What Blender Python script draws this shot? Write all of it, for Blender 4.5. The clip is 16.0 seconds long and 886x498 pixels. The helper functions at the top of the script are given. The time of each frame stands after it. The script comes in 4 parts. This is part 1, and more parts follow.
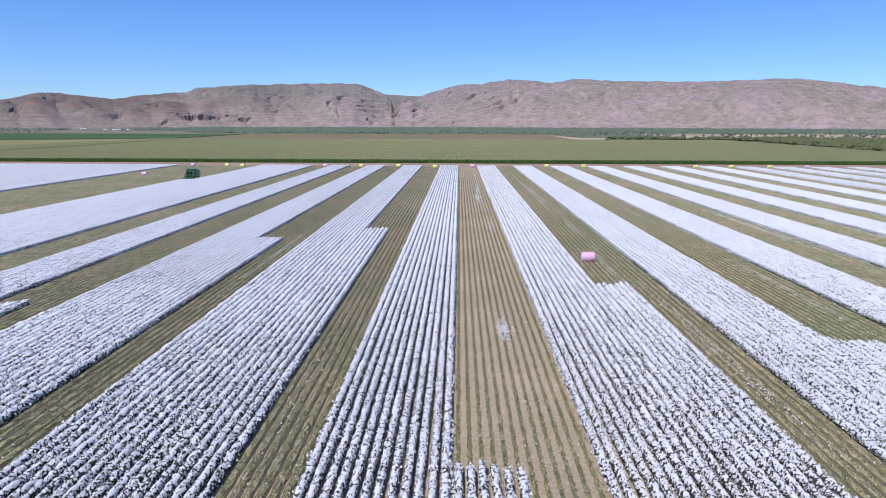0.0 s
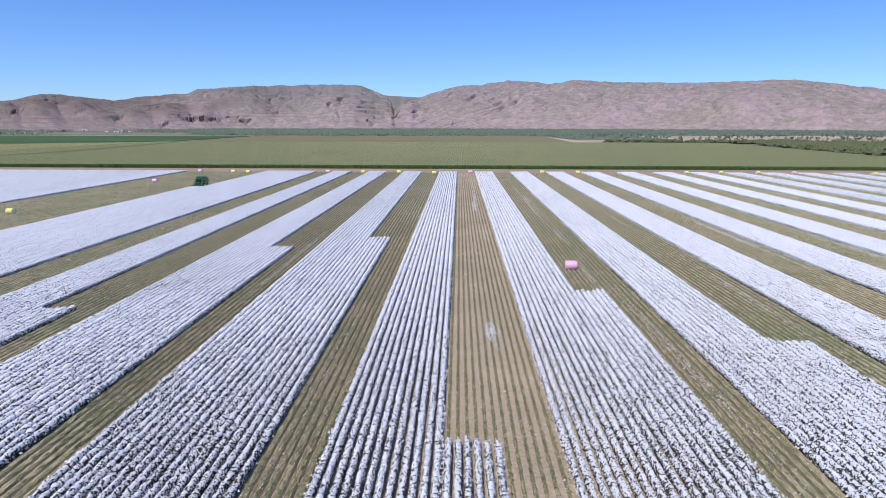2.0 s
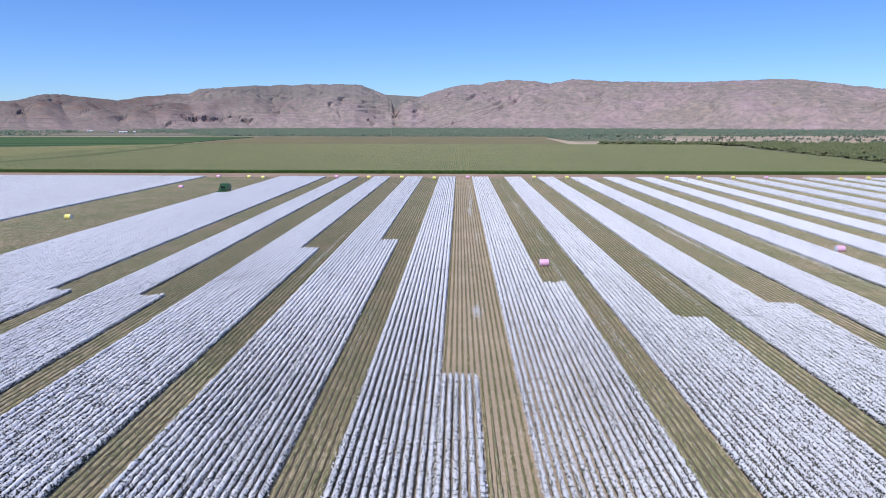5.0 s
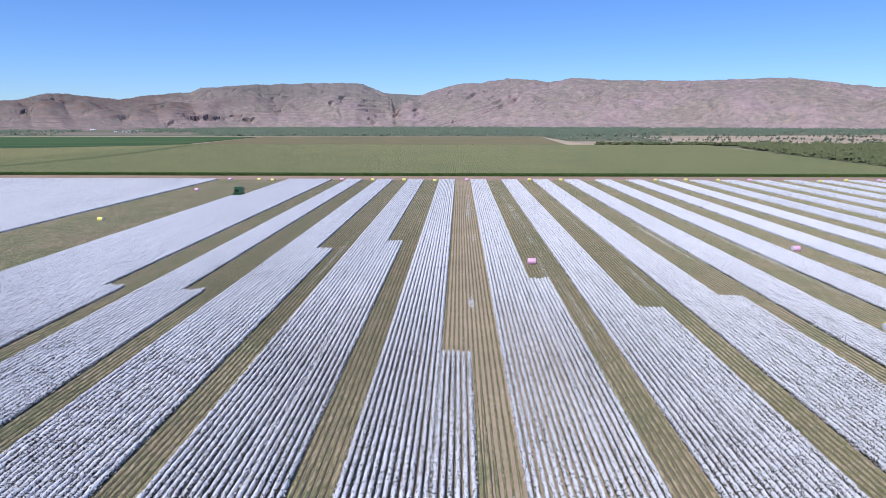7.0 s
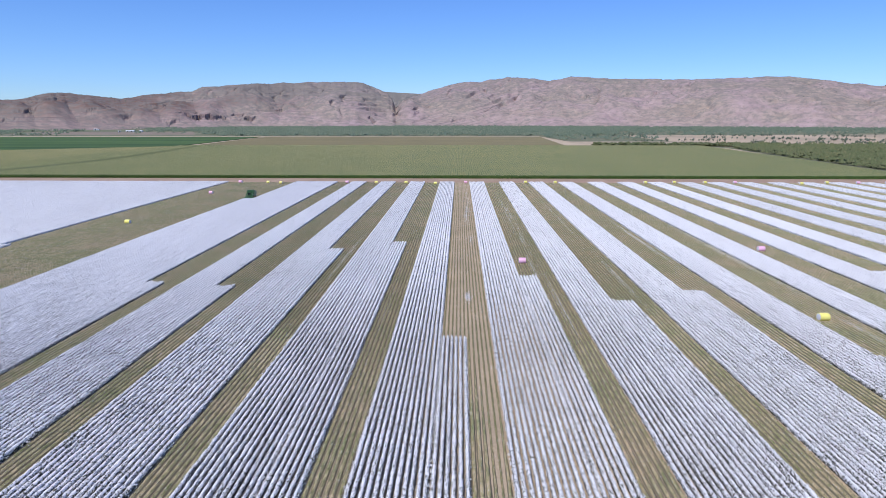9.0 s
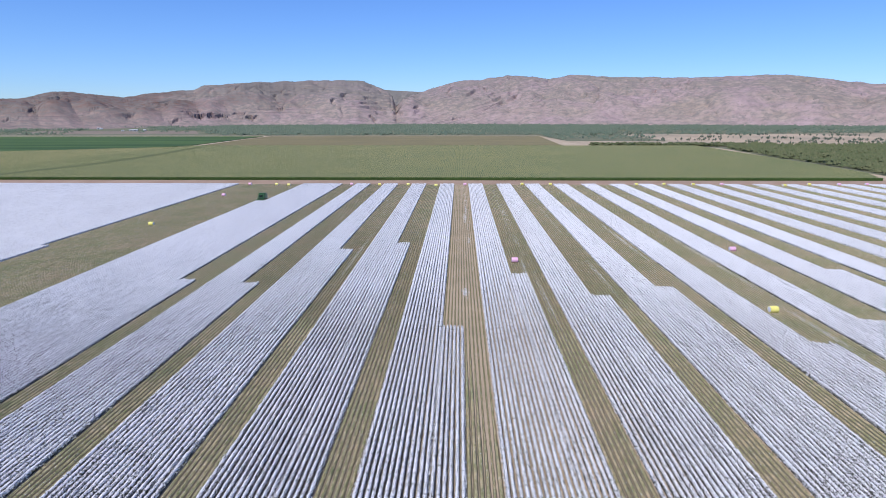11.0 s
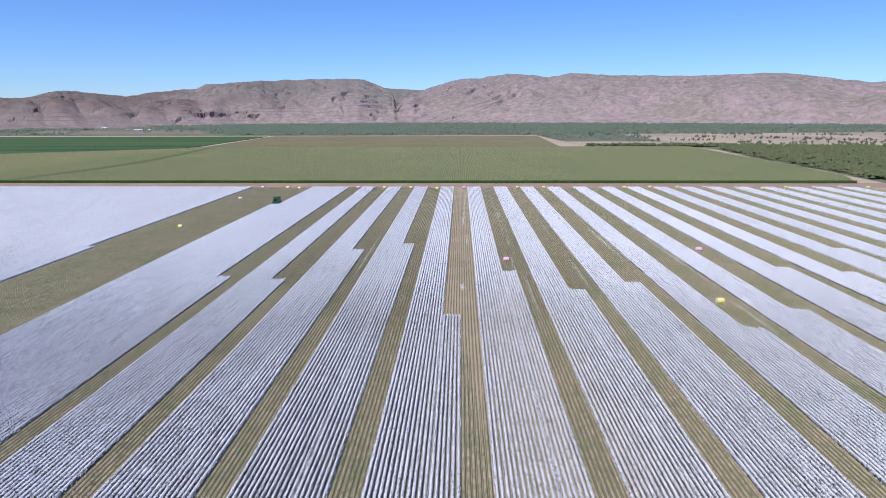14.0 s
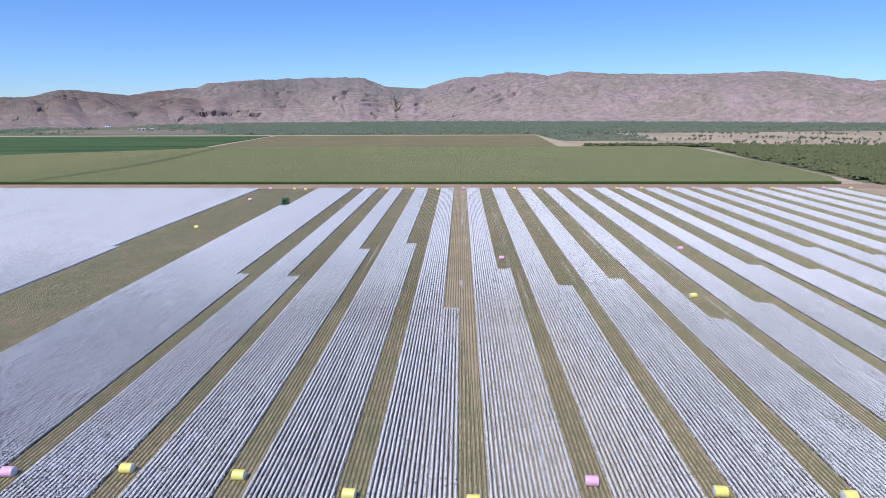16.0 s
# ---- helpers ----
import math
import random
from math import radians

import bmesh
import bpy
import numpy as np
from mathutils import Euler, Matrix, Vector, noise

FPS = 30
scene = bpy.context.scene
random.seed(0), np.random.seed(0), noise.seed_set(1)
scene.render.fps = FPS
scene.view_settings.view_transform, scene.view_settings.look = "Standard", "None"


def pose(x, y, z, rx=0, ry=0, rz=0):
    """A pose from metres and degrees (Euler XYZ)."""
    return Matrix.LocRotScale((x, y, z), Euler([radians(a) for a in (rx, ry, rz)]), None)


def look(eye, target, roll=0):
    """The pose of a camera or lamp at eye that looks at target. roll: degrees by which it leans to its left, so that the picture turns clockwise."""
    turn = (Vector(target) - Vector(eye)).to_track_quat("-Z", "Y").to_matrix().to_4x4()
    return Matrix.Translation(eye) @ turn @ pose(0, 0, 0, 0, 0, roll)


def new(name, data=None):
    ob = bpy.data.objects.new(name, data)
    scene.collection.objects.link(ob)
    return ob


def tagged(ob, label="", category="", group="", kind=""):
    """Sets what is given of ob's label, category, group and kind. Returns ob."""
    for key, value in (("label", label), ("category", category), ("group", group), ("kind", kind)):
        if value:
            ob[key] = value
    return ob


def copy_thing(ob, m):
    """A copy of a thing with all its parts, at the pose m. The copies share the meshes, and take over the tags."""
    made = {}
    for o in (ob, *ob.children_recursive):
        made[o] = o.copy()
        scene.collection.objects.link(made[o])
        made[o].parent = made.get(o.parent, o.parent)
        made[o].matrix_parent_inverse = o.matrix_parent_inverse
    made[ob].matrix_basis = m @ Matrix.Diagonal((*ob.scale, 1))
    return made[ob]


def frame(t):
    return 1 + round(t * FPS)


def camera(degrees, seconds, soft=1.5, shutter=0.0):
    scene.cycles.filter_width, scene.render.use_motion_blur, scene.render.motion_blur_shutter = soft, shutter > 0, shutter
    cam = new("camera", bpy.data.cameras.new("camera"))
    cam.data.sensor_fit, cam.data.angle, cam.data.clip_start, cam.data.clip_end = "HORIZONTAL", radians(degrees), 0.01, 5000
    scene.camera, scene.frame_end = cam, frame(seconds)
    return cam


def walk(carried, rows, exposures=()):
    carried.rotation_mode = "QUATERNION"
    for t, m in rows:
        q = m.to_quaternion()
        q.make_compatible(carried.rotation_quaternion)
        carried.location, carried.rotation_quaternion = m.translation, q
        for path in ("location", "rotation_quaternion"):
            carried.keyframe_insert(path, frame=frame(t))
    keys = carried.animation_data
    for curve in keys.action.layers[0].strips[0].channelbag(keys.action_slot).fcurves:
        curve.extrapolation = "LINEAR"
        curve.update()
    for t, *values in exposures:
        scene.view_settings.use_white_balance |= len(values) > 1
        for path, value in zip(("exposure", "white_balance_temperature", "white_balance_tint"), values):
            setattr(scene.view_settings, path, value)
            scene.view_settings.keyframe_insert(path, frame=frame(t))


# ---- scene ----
cam = camera(72.0, 16.0, soft=0.55)
# seconds, x, y, z, tilt above the horizontal, lean, turn to the left
ROWS = [
    (0.0, 0.350, -0.014, 25.120, -11.613, -0.145, 1.481),
    (0.5, 0.598, -1.602, 25.896, -11.595, -0.137, 1.483),
    (1.0, 0.837, -4.096, 26.978, -11.601, -0.129, 1.485),
    (1.5, 1.065, -7.351, 28.118, -11.584, -0.120, 1.487),
    (2.0, 1.285, -11.304, 29.290, -11.581, -0.111, 1.490),
    (2.5, 1.496, -15.830, 30.443, -11.573, -0.102, 1.493),
    (3.0, 1.699, -20.770, 31.562, -11.577, -0.093, 1.496),
    (3.5, 1.894, -26.061, 32.677, -11.589, -0.083, 1.500),
    (4.0, 2.082, -31.402, 33.845, -11.642, -0.073, 1.504),
    (6.5, 2.934, -58.034, 40.173, -11.909, -0.021, 1.528),
    (7.0, 3.090, -63.311, 41.464, -11.956, -0.010, 1.534),
    (7.5, 3.242, -68.543, 42.788, -12.003, 0.002, 1.539),
    (8.0, 3.392, -73.794, 44.103, -12.051, 0.013, 1.546),
    (8.5, 3.538, -79.048, 45.431, -12.094, 0.025, 1.552),
    (9.0, 3.683, -84.273, 46.824, -12.155, 0.037, 1.559),
    (11.5, 4.391, -110.657, 53.975, -12.446, 0.102, 1.598),
    (12.0, 4.534, -115.850, 55.341, -12.487, 0.115, 1.606),
    (12.5, 4.677, -121.045, 56.746, -12.539, 0.129, 1.615),
    (13.0, 4.823, -126.212, 58.145, -12.581, 0.143, 1.624),
    (13.5, 4.971, -131.413, 59.532, -12.635, 0.157, 1.634),
    (14.0, 5.122, -136.616, 60.918, -12.671, 0.172, 1.644),
    (14.5, 5.276, -141.806, 62.311, -12.731, 0.187, 1.654),
    (15.0, 5.434, -146.968, 63.710, -12.774, 0.202, 1.664),
    (15.5, 5.597, -152.147, 65.081, -12.835, 0.217, 1.675),
    (16.0, 5.764, -157.346, 66.465, -12.890, 0.232, 1.686),
]
walk(cam, [(t, pose(x, y, z, 90 + tilt, 0, turn) @ pose(0, 0, 0, 0, 0, -lean)) for t, x, y, z, tilt, lean, turn in ROWS], [(0.0, -0.05, 6400, 10), (16.0, -0.05, 6400, 10)])

# ---------------------------------------------------------------- light
SUN_ELEVATION, SUN_AZIMUTH = 57.0, 212.0  # degrees; azimuth clockwise from +y
world = bpy.data.worlds.new("world")
scene.world = world
world.use_nodes = True
wn = world.node_tree
sky = wn.nodes.new("ShaderNodeTexSky")
sky.sky_type = "NISHITA"
sky.sun_disc = False
sky.sun_elevation = radians(SUN_ELEVATION)
sky.sun_rotation = radians(SUN_AZIMUTH)
sky.altitude = 50
sky.air_density, sky.dust_density, sky.ozone_density = 1.0, 0.0, 2.0
deep = wn.nodes.new("ShaderNodeHueSaturation")
deep.inputs["Saturation"].default_value = 1.05
wn.links.new(sky.outputs[0], deep.inputs["Color"])
clear = wn.nodes.new("ShaderNodeMix")   # the clear dry-season air: deeper blue than the model's
clear.data_type, clear.blend_type = "RGBA", "MULTIPLY"
clear.inputs[0].default_value = 1.0
clear.inputs[7].default_value = (0.60, 0.87, 1.46, 1)
wn.links.new(deep.outputs[0], clear.inputs[6])
wn.links.new(clear.outputs[2], wn.nodes["Background"].inputs[0])
wn.nodes["Background"].inputs[1].default_value = 0.105
sun_data = bpy.data.lights.new("sun", "SUN")
sun_data.energy, sun_data.angle, sun_data.color = 4.0, radians(0.5), (1.0, 0.957, 0.885)
sun = new("sun", sun_data)
sa, se = radians(SUN_AZIMUTH), radians(SUN_ELEVATION)
to_sun = Vector((math.sin(sa) * math.cos(se), math.cos(sa) * math.cos(se), math.sin(se)))
sun.matrix_world = look(to_sun * 300, (0, 0, 0))


# ---------------------------------------------------------------- materials
def ramp(nt, fac, stops):
    r = nt.nodes.new("ShaderNodeValToRGB")
    el = r.color_ramp.elements
    while len(el) < len(stops):
        el.new(0.5)
    for e, (p, c) in zip(el, stops):
        e.position, e.color = p, (*c, 1)
    nt.links.new(fac, r.inputs[0])
    return r.outputs[0]


def grain(nt, scale, detail=4.0, rough=0.6, stretch=(1, 1, 1)):
    """A noise value in metres of the world, scale in waves a metre."""
    geo = nt.nodes.new("ShaderNodeNewGeometry")
    m = nt.nodes.new("ShaderNodeMapping")
    m.inputs["Scale"].default_value = stretch
    nt.links.new(geo.outputs["Position"], m.inputs[0])
    n = nt.nodes.new("ShaderNodeTexNoise")
    n.inputs["Scale"].default_value, n.inputs["Detail"].default_value, n.inputs["Roughness"].default_value = scale, detail, rough
    nt.links.new(m.outputs[0], n.inputs["Vector"])
    return n.outputs[0]


def blend(nt, fac, a, b, kind="MIX"):
    m = nt.nodes.new("ShaderNodeMix")
    m.data_type, m.blend_type = "RGBA", kind
    for socket, value in ((m.inputs[0], fac), (m.inputs[6], a), (m.inputs[7], b)):
        if isinstance(value, (int, float)):
            socket.default_value = value
        elif isinstance(value, tuple):
            socket.default_value = (*value, 1)
        else:
            nt.links.new(value, socket)
    return m.outputs[2]


def material(name, roughness=0.9, spec=0.2, metal=0.0):
    m = bpy.data.materials.new(name)
    m.use_nodes = True
    b = m.node_tree.nodes["Principled BSDF"]
    b.inputs["Roughness"].default_value = roughness
    b.inputs["Specular IOR Level"].default_value = spec
    b.inputs["Metallic"].default_value = metal
    return m, m.node_tree, b


def bump(nt, b, height, strength, distance):
    n = nt.nodes.new("ShaderNodeBump")
    n.inputs["Strength"].default_value, n.inputs["Distance"].default_value = strength, distance
    nt.links.new(height, n.inputs["Height"])
    nt.links.new(n.outputs[0], b.inputs["Normal"])


def two_scale(name, fine, coarse, fine_scale, coarse_scale, mix=0.5, roughness=0.9, rel=0.0, stretch=(1, 1, 1), lo=0.35, hi=0.65, metal=0.0, spec=0.2):
    """Fine grain between two colours, tinted by a coarse one between two others (multiplied)."""
    m, nt, b = material(name, roughness, spec, metal)
    g = grain(nt, fine_scale, 4, 0.65, stretch)
    c = ramp(nt, g, [(lo, fine[0]), (hi, fine[1])])
    k = ramp(nt, grain(nt, coarse_scale, 3, 0.6, stretch), [(0.3, coarse[0]), (0.7, coarse[1])])
    out = blend(nt, mix, c, k, "MULTIPLY")
    nt.links.new(out, b.inputs["Base Color"])
    if rel:
        bump(nt, b, g, 0.6, rel)
    return m


def ease(nt, value, a, b):
    """0 at a, 1 at b."""
    r = nt.nodes.new("ShaderNodeMapRange")
    r.inputs["From Min"].default_value, r.inputs["From Max"].default_value = a, b
    nt.links.new(value, r.inputs["Value"])
    return r.outputs[0]


def maths(nt, kind, a, b):
    n = nt.nodes.new("ShaderNodeMath")
    n.operation = kind
    for socket, value in zip(n.inputs, (a, b)):
        if isinstance(value, (int, float)):
            socket.default_value = value
        else:
            nt.links.new(value, socket)
    return n.outputs[0]


def bolls(nt, scale, cover, taper, top):
    """Open bolls, one in each cell of about 1 / scale metres: fewest low on the plant, in clumps of half a metre, thin and thick by turns along a row. 1 on a boll, 0 between."""
    geo = nt.nodes.new("ShaderNodeNewGeometry")
    v = nt.nodes.new("ShaderNodeTexVoronoi")
    v.inputs["Scale"].default_value = scale
    nt.links.new(geo.outputs["Position"], v.inputs["Vector"])
    place = nt.nodes.new("ShaderNodeSeparateXYZ")
    nt.links.new(geo.outputs["Position"], place.inputs[0])
    # the thinning downward also puts the shade between plants into the colour
    low = maths(nt, "MULTIPLY", maths(nt, "SUBTRACT", top, place.outputs["Z"]), taper)
    clump = maths(nt, "MULTIPLY", maths(nt, "SUBTRACT", grain(nt, 2.3, 3, 0.7), 0.5), 1.05)
    patch = maths(nt, "MULTIPLY", maths(nt, "SUBTRACT", grain(nt, 0.045, 3, 0.6, (1, 0.4, 1)), 0.5), 0.18)
    streak = maths(nt, "MULTIPLY", maths(nt, "SUBTRACT", grain(nt, 0.75, 3, 0.7, (1, 0.16, 0.2)), 0.5), 0.4)   # rows and stretches of rows differ
    away = maths(nt, "ADD", maths(nt, "ADD", v.outputs["Distance"], low), maths(nt, "ADD", streak, maths(nt, "ADD", clump, patch)))
    return ease(nt, away, cover + 0.05, cover - 0.05)


def cotton_material(name, taper):
    m, nt, b = material(name, 1.0, 0.05)
    boll = bolls(nt, 4.5, 0.71, taper, 0.88)
    # leaf tones greyed and darkened for the bluish shade between bolls
    leaf = ramp(nt, grain(nt, 5.0, 3, 0.6), [(0.35, (0.032, 0.037, 0.027)), (0.65, (0.10, 0.092, 0.073))])
    white = ramp(nt, grain(nt, 0.35, 4, 0.7, (1, 0.12, 1)), [(0.3, (0.73, 0.72, 0.725)), (0.7, (0.79, 0.78, 0.785))])
    nt.links.new(blend(nt, boll, leaf, white), b.inputs["Base Color"])
    bump(nt, b, boll, 0.8, 0.07)
    return m


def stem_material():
    m, nt, b = material("dry cotton stems and dark leaves with row shade", 0.95, 0.1)
    # stems and leaves coloured darker, to hold the shade between rows as well
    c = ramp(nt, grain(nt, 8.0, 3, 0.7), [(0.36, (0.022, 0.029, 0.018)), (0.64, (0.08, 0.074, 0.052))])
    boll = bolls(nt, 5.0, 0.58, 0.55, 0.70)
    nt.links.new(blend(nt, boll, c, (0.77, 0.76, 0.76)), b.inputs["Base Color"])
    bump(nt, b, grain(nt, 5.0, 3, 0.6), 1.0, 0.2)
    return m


def stubble_material(name, a, bcol, lint):
    m, nt, b = material(name, 0.95, 0.1)
    c = ramp(nt, grain(nt, 11.0, 3, 0.8), [(0.38, a), (0.62, bcol)])
    mid = ramp(nt, grain(nt, 1.3, 4, 0.75, (1, 0.5, 1)), [(0.36, (0.52, 0.60, 0.42)), (0.64, (1.26, 1.13, 1.04))])
    big = ramp(nt, grain(nt, 0.05, 4, 0.65), [(0.32, (0.74, 0.86, 0.66)), (0.68, (1.12, 1.02, 0.97))])
    c = blend(nt, 1.0, blend(nt, 1.0, c, mid, "MULTIPLY"), big, "MULTIPLY")
    fl = ramp(nt, grain(nt, 6.0, 2, 0.5, (1, 0.7, 1)), [(lint, (0, 0, 0)), (lint + 0.02, (1, 1, 1))])
    nt.links.new(blend(nt, fl, c, (0.72, 0.71, 0.72)), b.inputs["Base Color"])
    bump(nt, b, grain(nt, 9.0, 3, 0.8), 0.8, 0.08)
    return m


DRY_LEAF = two_scale("curled dry cotton leaves", ((0.03, 0.038, 0.016), (0.11, 0.085, 0.045)), ((0.8, 0.8, 0.8), (1.1, 1.1, 1.1)), 3.0, 0.3, 1.0, 0.9)
COTTON = cotton_material("open cotton bolls on dry plants", 0.75)
LOW_BOLLS = cotton_material("cotton bolls down to the ground on tall plants", 0.2)
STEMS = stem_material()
BOLL = two_scale("cotton lint", ((0.76, 0.75, 0.75), (0.83, 0.82, 0.82)), ((0.95, 0.95, 0.95), (1, 1, 1)), 6.0, 0.3, 0.6, 1.0, spec=0.05)
STUBBLE = stubble_material("olive brown cotton stubble", (0.26, 0.235, 0.165), (0.585, 0.525, 0.40), 0.66)
GREEN_STUBBLE = stubble_material("green leafy cotton stubble", (0.185, 0.17, 0.10), (0.47, 0.405, 0.285), 0.66)
SOIL = two_scale("reddish cracking clay soil", ((0.36, 0.28, 0.195), (0.52, 0.42, 0.305)), ((0.8, 0.78, 0.75), (1.08, 1.05, 1.02)), 3.0, 0.05, 1.0, 0.95, 0.04)
DIRT = two_scale("red dirt headland", ((0.33, 0.23, 0.165), (0.45, 0.33, 0.24)), ((0.8, 0.75, 0.7), (1.05, 1.05, 1.05)), 0.8, 0.04, 1.0)
FALLOW = two_scale("fallow brown soil with dry weeds", ((0.215, 0.175, 0.135), (0.31, 0.255, 0.195)), ((0.8, 0.82, 0.8), (1.08, 1.05, 1.0)), 0.3, 0.015, 1.0)
PALE_DIRT = two_scale("pale sandy track", ((0.46, 0.36, 0.25), (0.58, 0.47, 0.34)), ((0.85, 0.83, 0.8), (1.05, 1.05, 1.05)), 0.5, 0.03, 1.0)
PLAIN = two_scale("dry grass plain", ((0.40, 0.315, 0.225), (0.53, 0.43, 0.315)), ((0.72, 0.74, 0.72), (1.1, 1.05, 1.0)), 0.12, 0.006, 1.0, stretch=(1, 0.6, 1))
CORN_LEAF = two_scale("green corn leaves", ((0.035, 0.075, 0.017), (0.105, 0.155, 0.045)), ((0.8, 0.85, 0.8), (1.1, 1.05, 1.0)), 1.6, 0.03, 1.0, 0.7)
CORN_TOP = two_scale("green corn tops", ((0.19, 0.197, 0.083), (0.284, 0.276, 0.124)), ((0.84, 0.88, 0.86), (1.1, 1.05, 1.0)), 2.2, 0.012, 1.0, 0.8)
TASSEL = two_scale("straw tassels of the corn", ((0.325, 0.292, 0.145), (0.38, 0.343, 0.172)), ((0.9, 0.9, 0.9), (1.1, 1.05, 1.0)), 2.2, 0.02, 1.0, 0.9)
SWATH = two_scale("darker green band on the corn", ((0.10, 0.118, 0.04), (0.155, 0.168, 0.064)), ((0.84, 0.88, 0.86), (1.1, 1.05, 1.0)), 2.2, 0.02, 1.0, 0.8)
RIPE_TOP = two_scale("ripening brown crop", ((0.19, 0.16, 0.078), (0.275, 0.23, 0.115)), ((0.86, 0.88, 0.86), (1.08, 1.05, 1.0)), 0.9, 0.01, 1.0, 0.8)
LUSH = two_scale("lush green crop", ((0.05, 0.10, 0.028), (0.088, 0.145, 0.045)), ((0.52, 0.64, 0.56), (1.4, 1.24, 1.1)), 0.25, 0.02, 1.0, 0.8, stretch=(0.06, 1, 1))
# lighter and bluer than the leaves themselves: distance haze mixed in
LEAVES = two_scale("gum leaves tinted with distance haze", ((0.08, 0.113, 0.08), (0.18, 0.222, 0.16)), ((0.78, 0.85, 0.85), (1.15, 1.06, 1.0)), 0.3, 0.012, 1.0, 0.85)
BUSH_LEAVES = two_scale("olive bush leaves", ((0.085, 0.10, 0.052), (0.16, 0.17, 0.088)), ((0.72, 0.85, 0.72), (1.15, 1.08, 1.0)), 0.5, 0.07, 1.0, 0.85)
STALKS = two_scale("green and brown broken stalks", ((0.12, 0.13, 0.065), (0.40, 0.36, 0.24)), ((0.8, 0.85, 0.8), (1.1, 1.05, 1.0)), 4.0, 0.1, 1.0)
# outer faces of each stubble row, coloured darker than its crown
STUBBLE_SIDE = two_scale("darker flanks of the stubble rows", ((0.085, 0.075, 0.047), (0.26, 0.22, 0.155)), ((0.8, 0.85, 0.8), (1.1, 1.05, 1.0)), 9.0, 0.1, 1.0)
BARK = two_scale("pale gum bark", ((0.22, 0.18, 0.14), (0.42, 0.38, 0.33)), ((0.8, 0.8, 0.8), (1, 1, 1)), 3.0, 0.5, 1.0)


def rock_material(name, mauve, tan, dark, scrubby):
    """Stony slopes, mauve and tan by turns, with thin dark lines of bedding and ledge shade, darkened steep faces, and
    grey scrub that thickens uphill and westward.
    """
    m, nt, b = material(name, 0.95, 0.1)
    geo = nt.nodes.new("ShaderNodeNewGeometry")
    place = nt.nodes.new("ShaderNodeSeparateXYZ")
    nt.links.new(geo.outputs["Position"], place.inputs[0])
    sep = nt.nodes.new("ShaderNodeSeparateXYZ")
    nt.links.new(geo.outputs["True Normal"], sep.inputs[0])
    c = blend(nt, ease(nt, grain(nt, 0.0035, 4, 0.6), 0.38, 0.62), mauve, tan)
    red = maths(nt, "MULTIPLY", ease(nt, place.outputs["X"], -700, -1450), maths(nt, "MULTIPLY", ease(nt, grain(nt, 0.003, 4, 0.6), 0.34, 0.52), ease(nt, place.outputs["Z"], 30, 110)))
    # western stone browner; part of this darkening stands in for lens falloff
    c = blend(nt, maths(nt, "MULTIPLY", ease(nt, place.outputs["X"], -800, -1900), 0.65), c, (0.26, 0.195, 0.15))
    c = blend(nt, red, c, (0.175, 0.11, 0.09))
    c = blend(nt, 1.0, c, ramp(nt, grain(nt, 0.02, 4, 0.65), [(0.34, (0.84, 0.84, 0.85)), (0.66, (1.14, 1.14, 1.13))]), "MULTIPLY")
    # bedding, with ledge shade in its colour: thin dark lines fifteen metres of height apart, level in the west, rising
    # eastward over the middle, broken
    lift = maths(nt, "MULTIPLY", maths(nt, "MINIMUM", maths(nt, "MAXIMUM", maths(nt, "ADD", place.outputs["X"], 250), 0), 900), -0.018)
    bed = maths(nt, "ADD", maths(nt, "ADD", maths(nt, "MULTIPLY", place.outputs["Z"], 0.065), lift), maths(nt, "ADD", maths(nt, "MULTIPLY", place.outputs["X"], 0.002), maths(nt, "MULTIPLY", grain(nt, 0.0012, 3, 0.5), 5.0)))
    line = ease(nt, maths(nt, "PINGPONG", bed, 0.5), 0.14, 0.03)
    broken = maths(nt, "MULTIPLY", ease(nt, grain(nt, 0.005, 4, 0.65), 0.49, 0.62), ease(nt, place.outputs["X"], 1500, -100))
    line = maths(nt, "MULTIPLY", maths(nt, "MULTIPLY", line, broken), 0.65)
    c = blend(nt, line, c, dark)
    # steep faces darkened: varnished cliff rock and the shade of the hollows
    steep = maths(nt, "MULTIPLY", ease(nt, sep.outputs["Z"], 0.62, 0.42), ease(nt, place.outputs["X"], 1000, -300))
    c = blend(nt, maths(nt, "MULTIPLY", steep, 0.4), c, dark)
    west = maths(nt, "MULTIPLY", ease(nt, place.outputs["X"], 300, -1700), 0.05)
    high = maths(nt, "MULTIPLY", ease(nt, place.outputs["Z"], 80, 230), maths(nt, "ADD", 0.09, maths(nt, "MULTIPLY", maths(nt, "MULTIPLY", ease(nt, place.outputs["X"], 200, -600), ease(nt, place.outputs["X"], -1600, -1100)), 0.12)))
    thick = maths(nt, "ADD", maths(nt, "ADD", grain(nt, 0.035, 3, 0.7), maths(nt, "MULTIPLY", grain(nt, 0.0035, 4, 0.6), 0.35)), maths(nt, "ADD", west, high))
    f = maths(nt, "MULTIPLY", ease(nt, thick, 0.62, 0.86), scrubby)
    nt.links.new(blend(nt, f, c, (0.192, 0.178, 0.16)), b.inputs["Base Color"])
    bump(nt, b, grain(nt, 0.05, 5, 0.65), 0.4, 4.0)
    return m


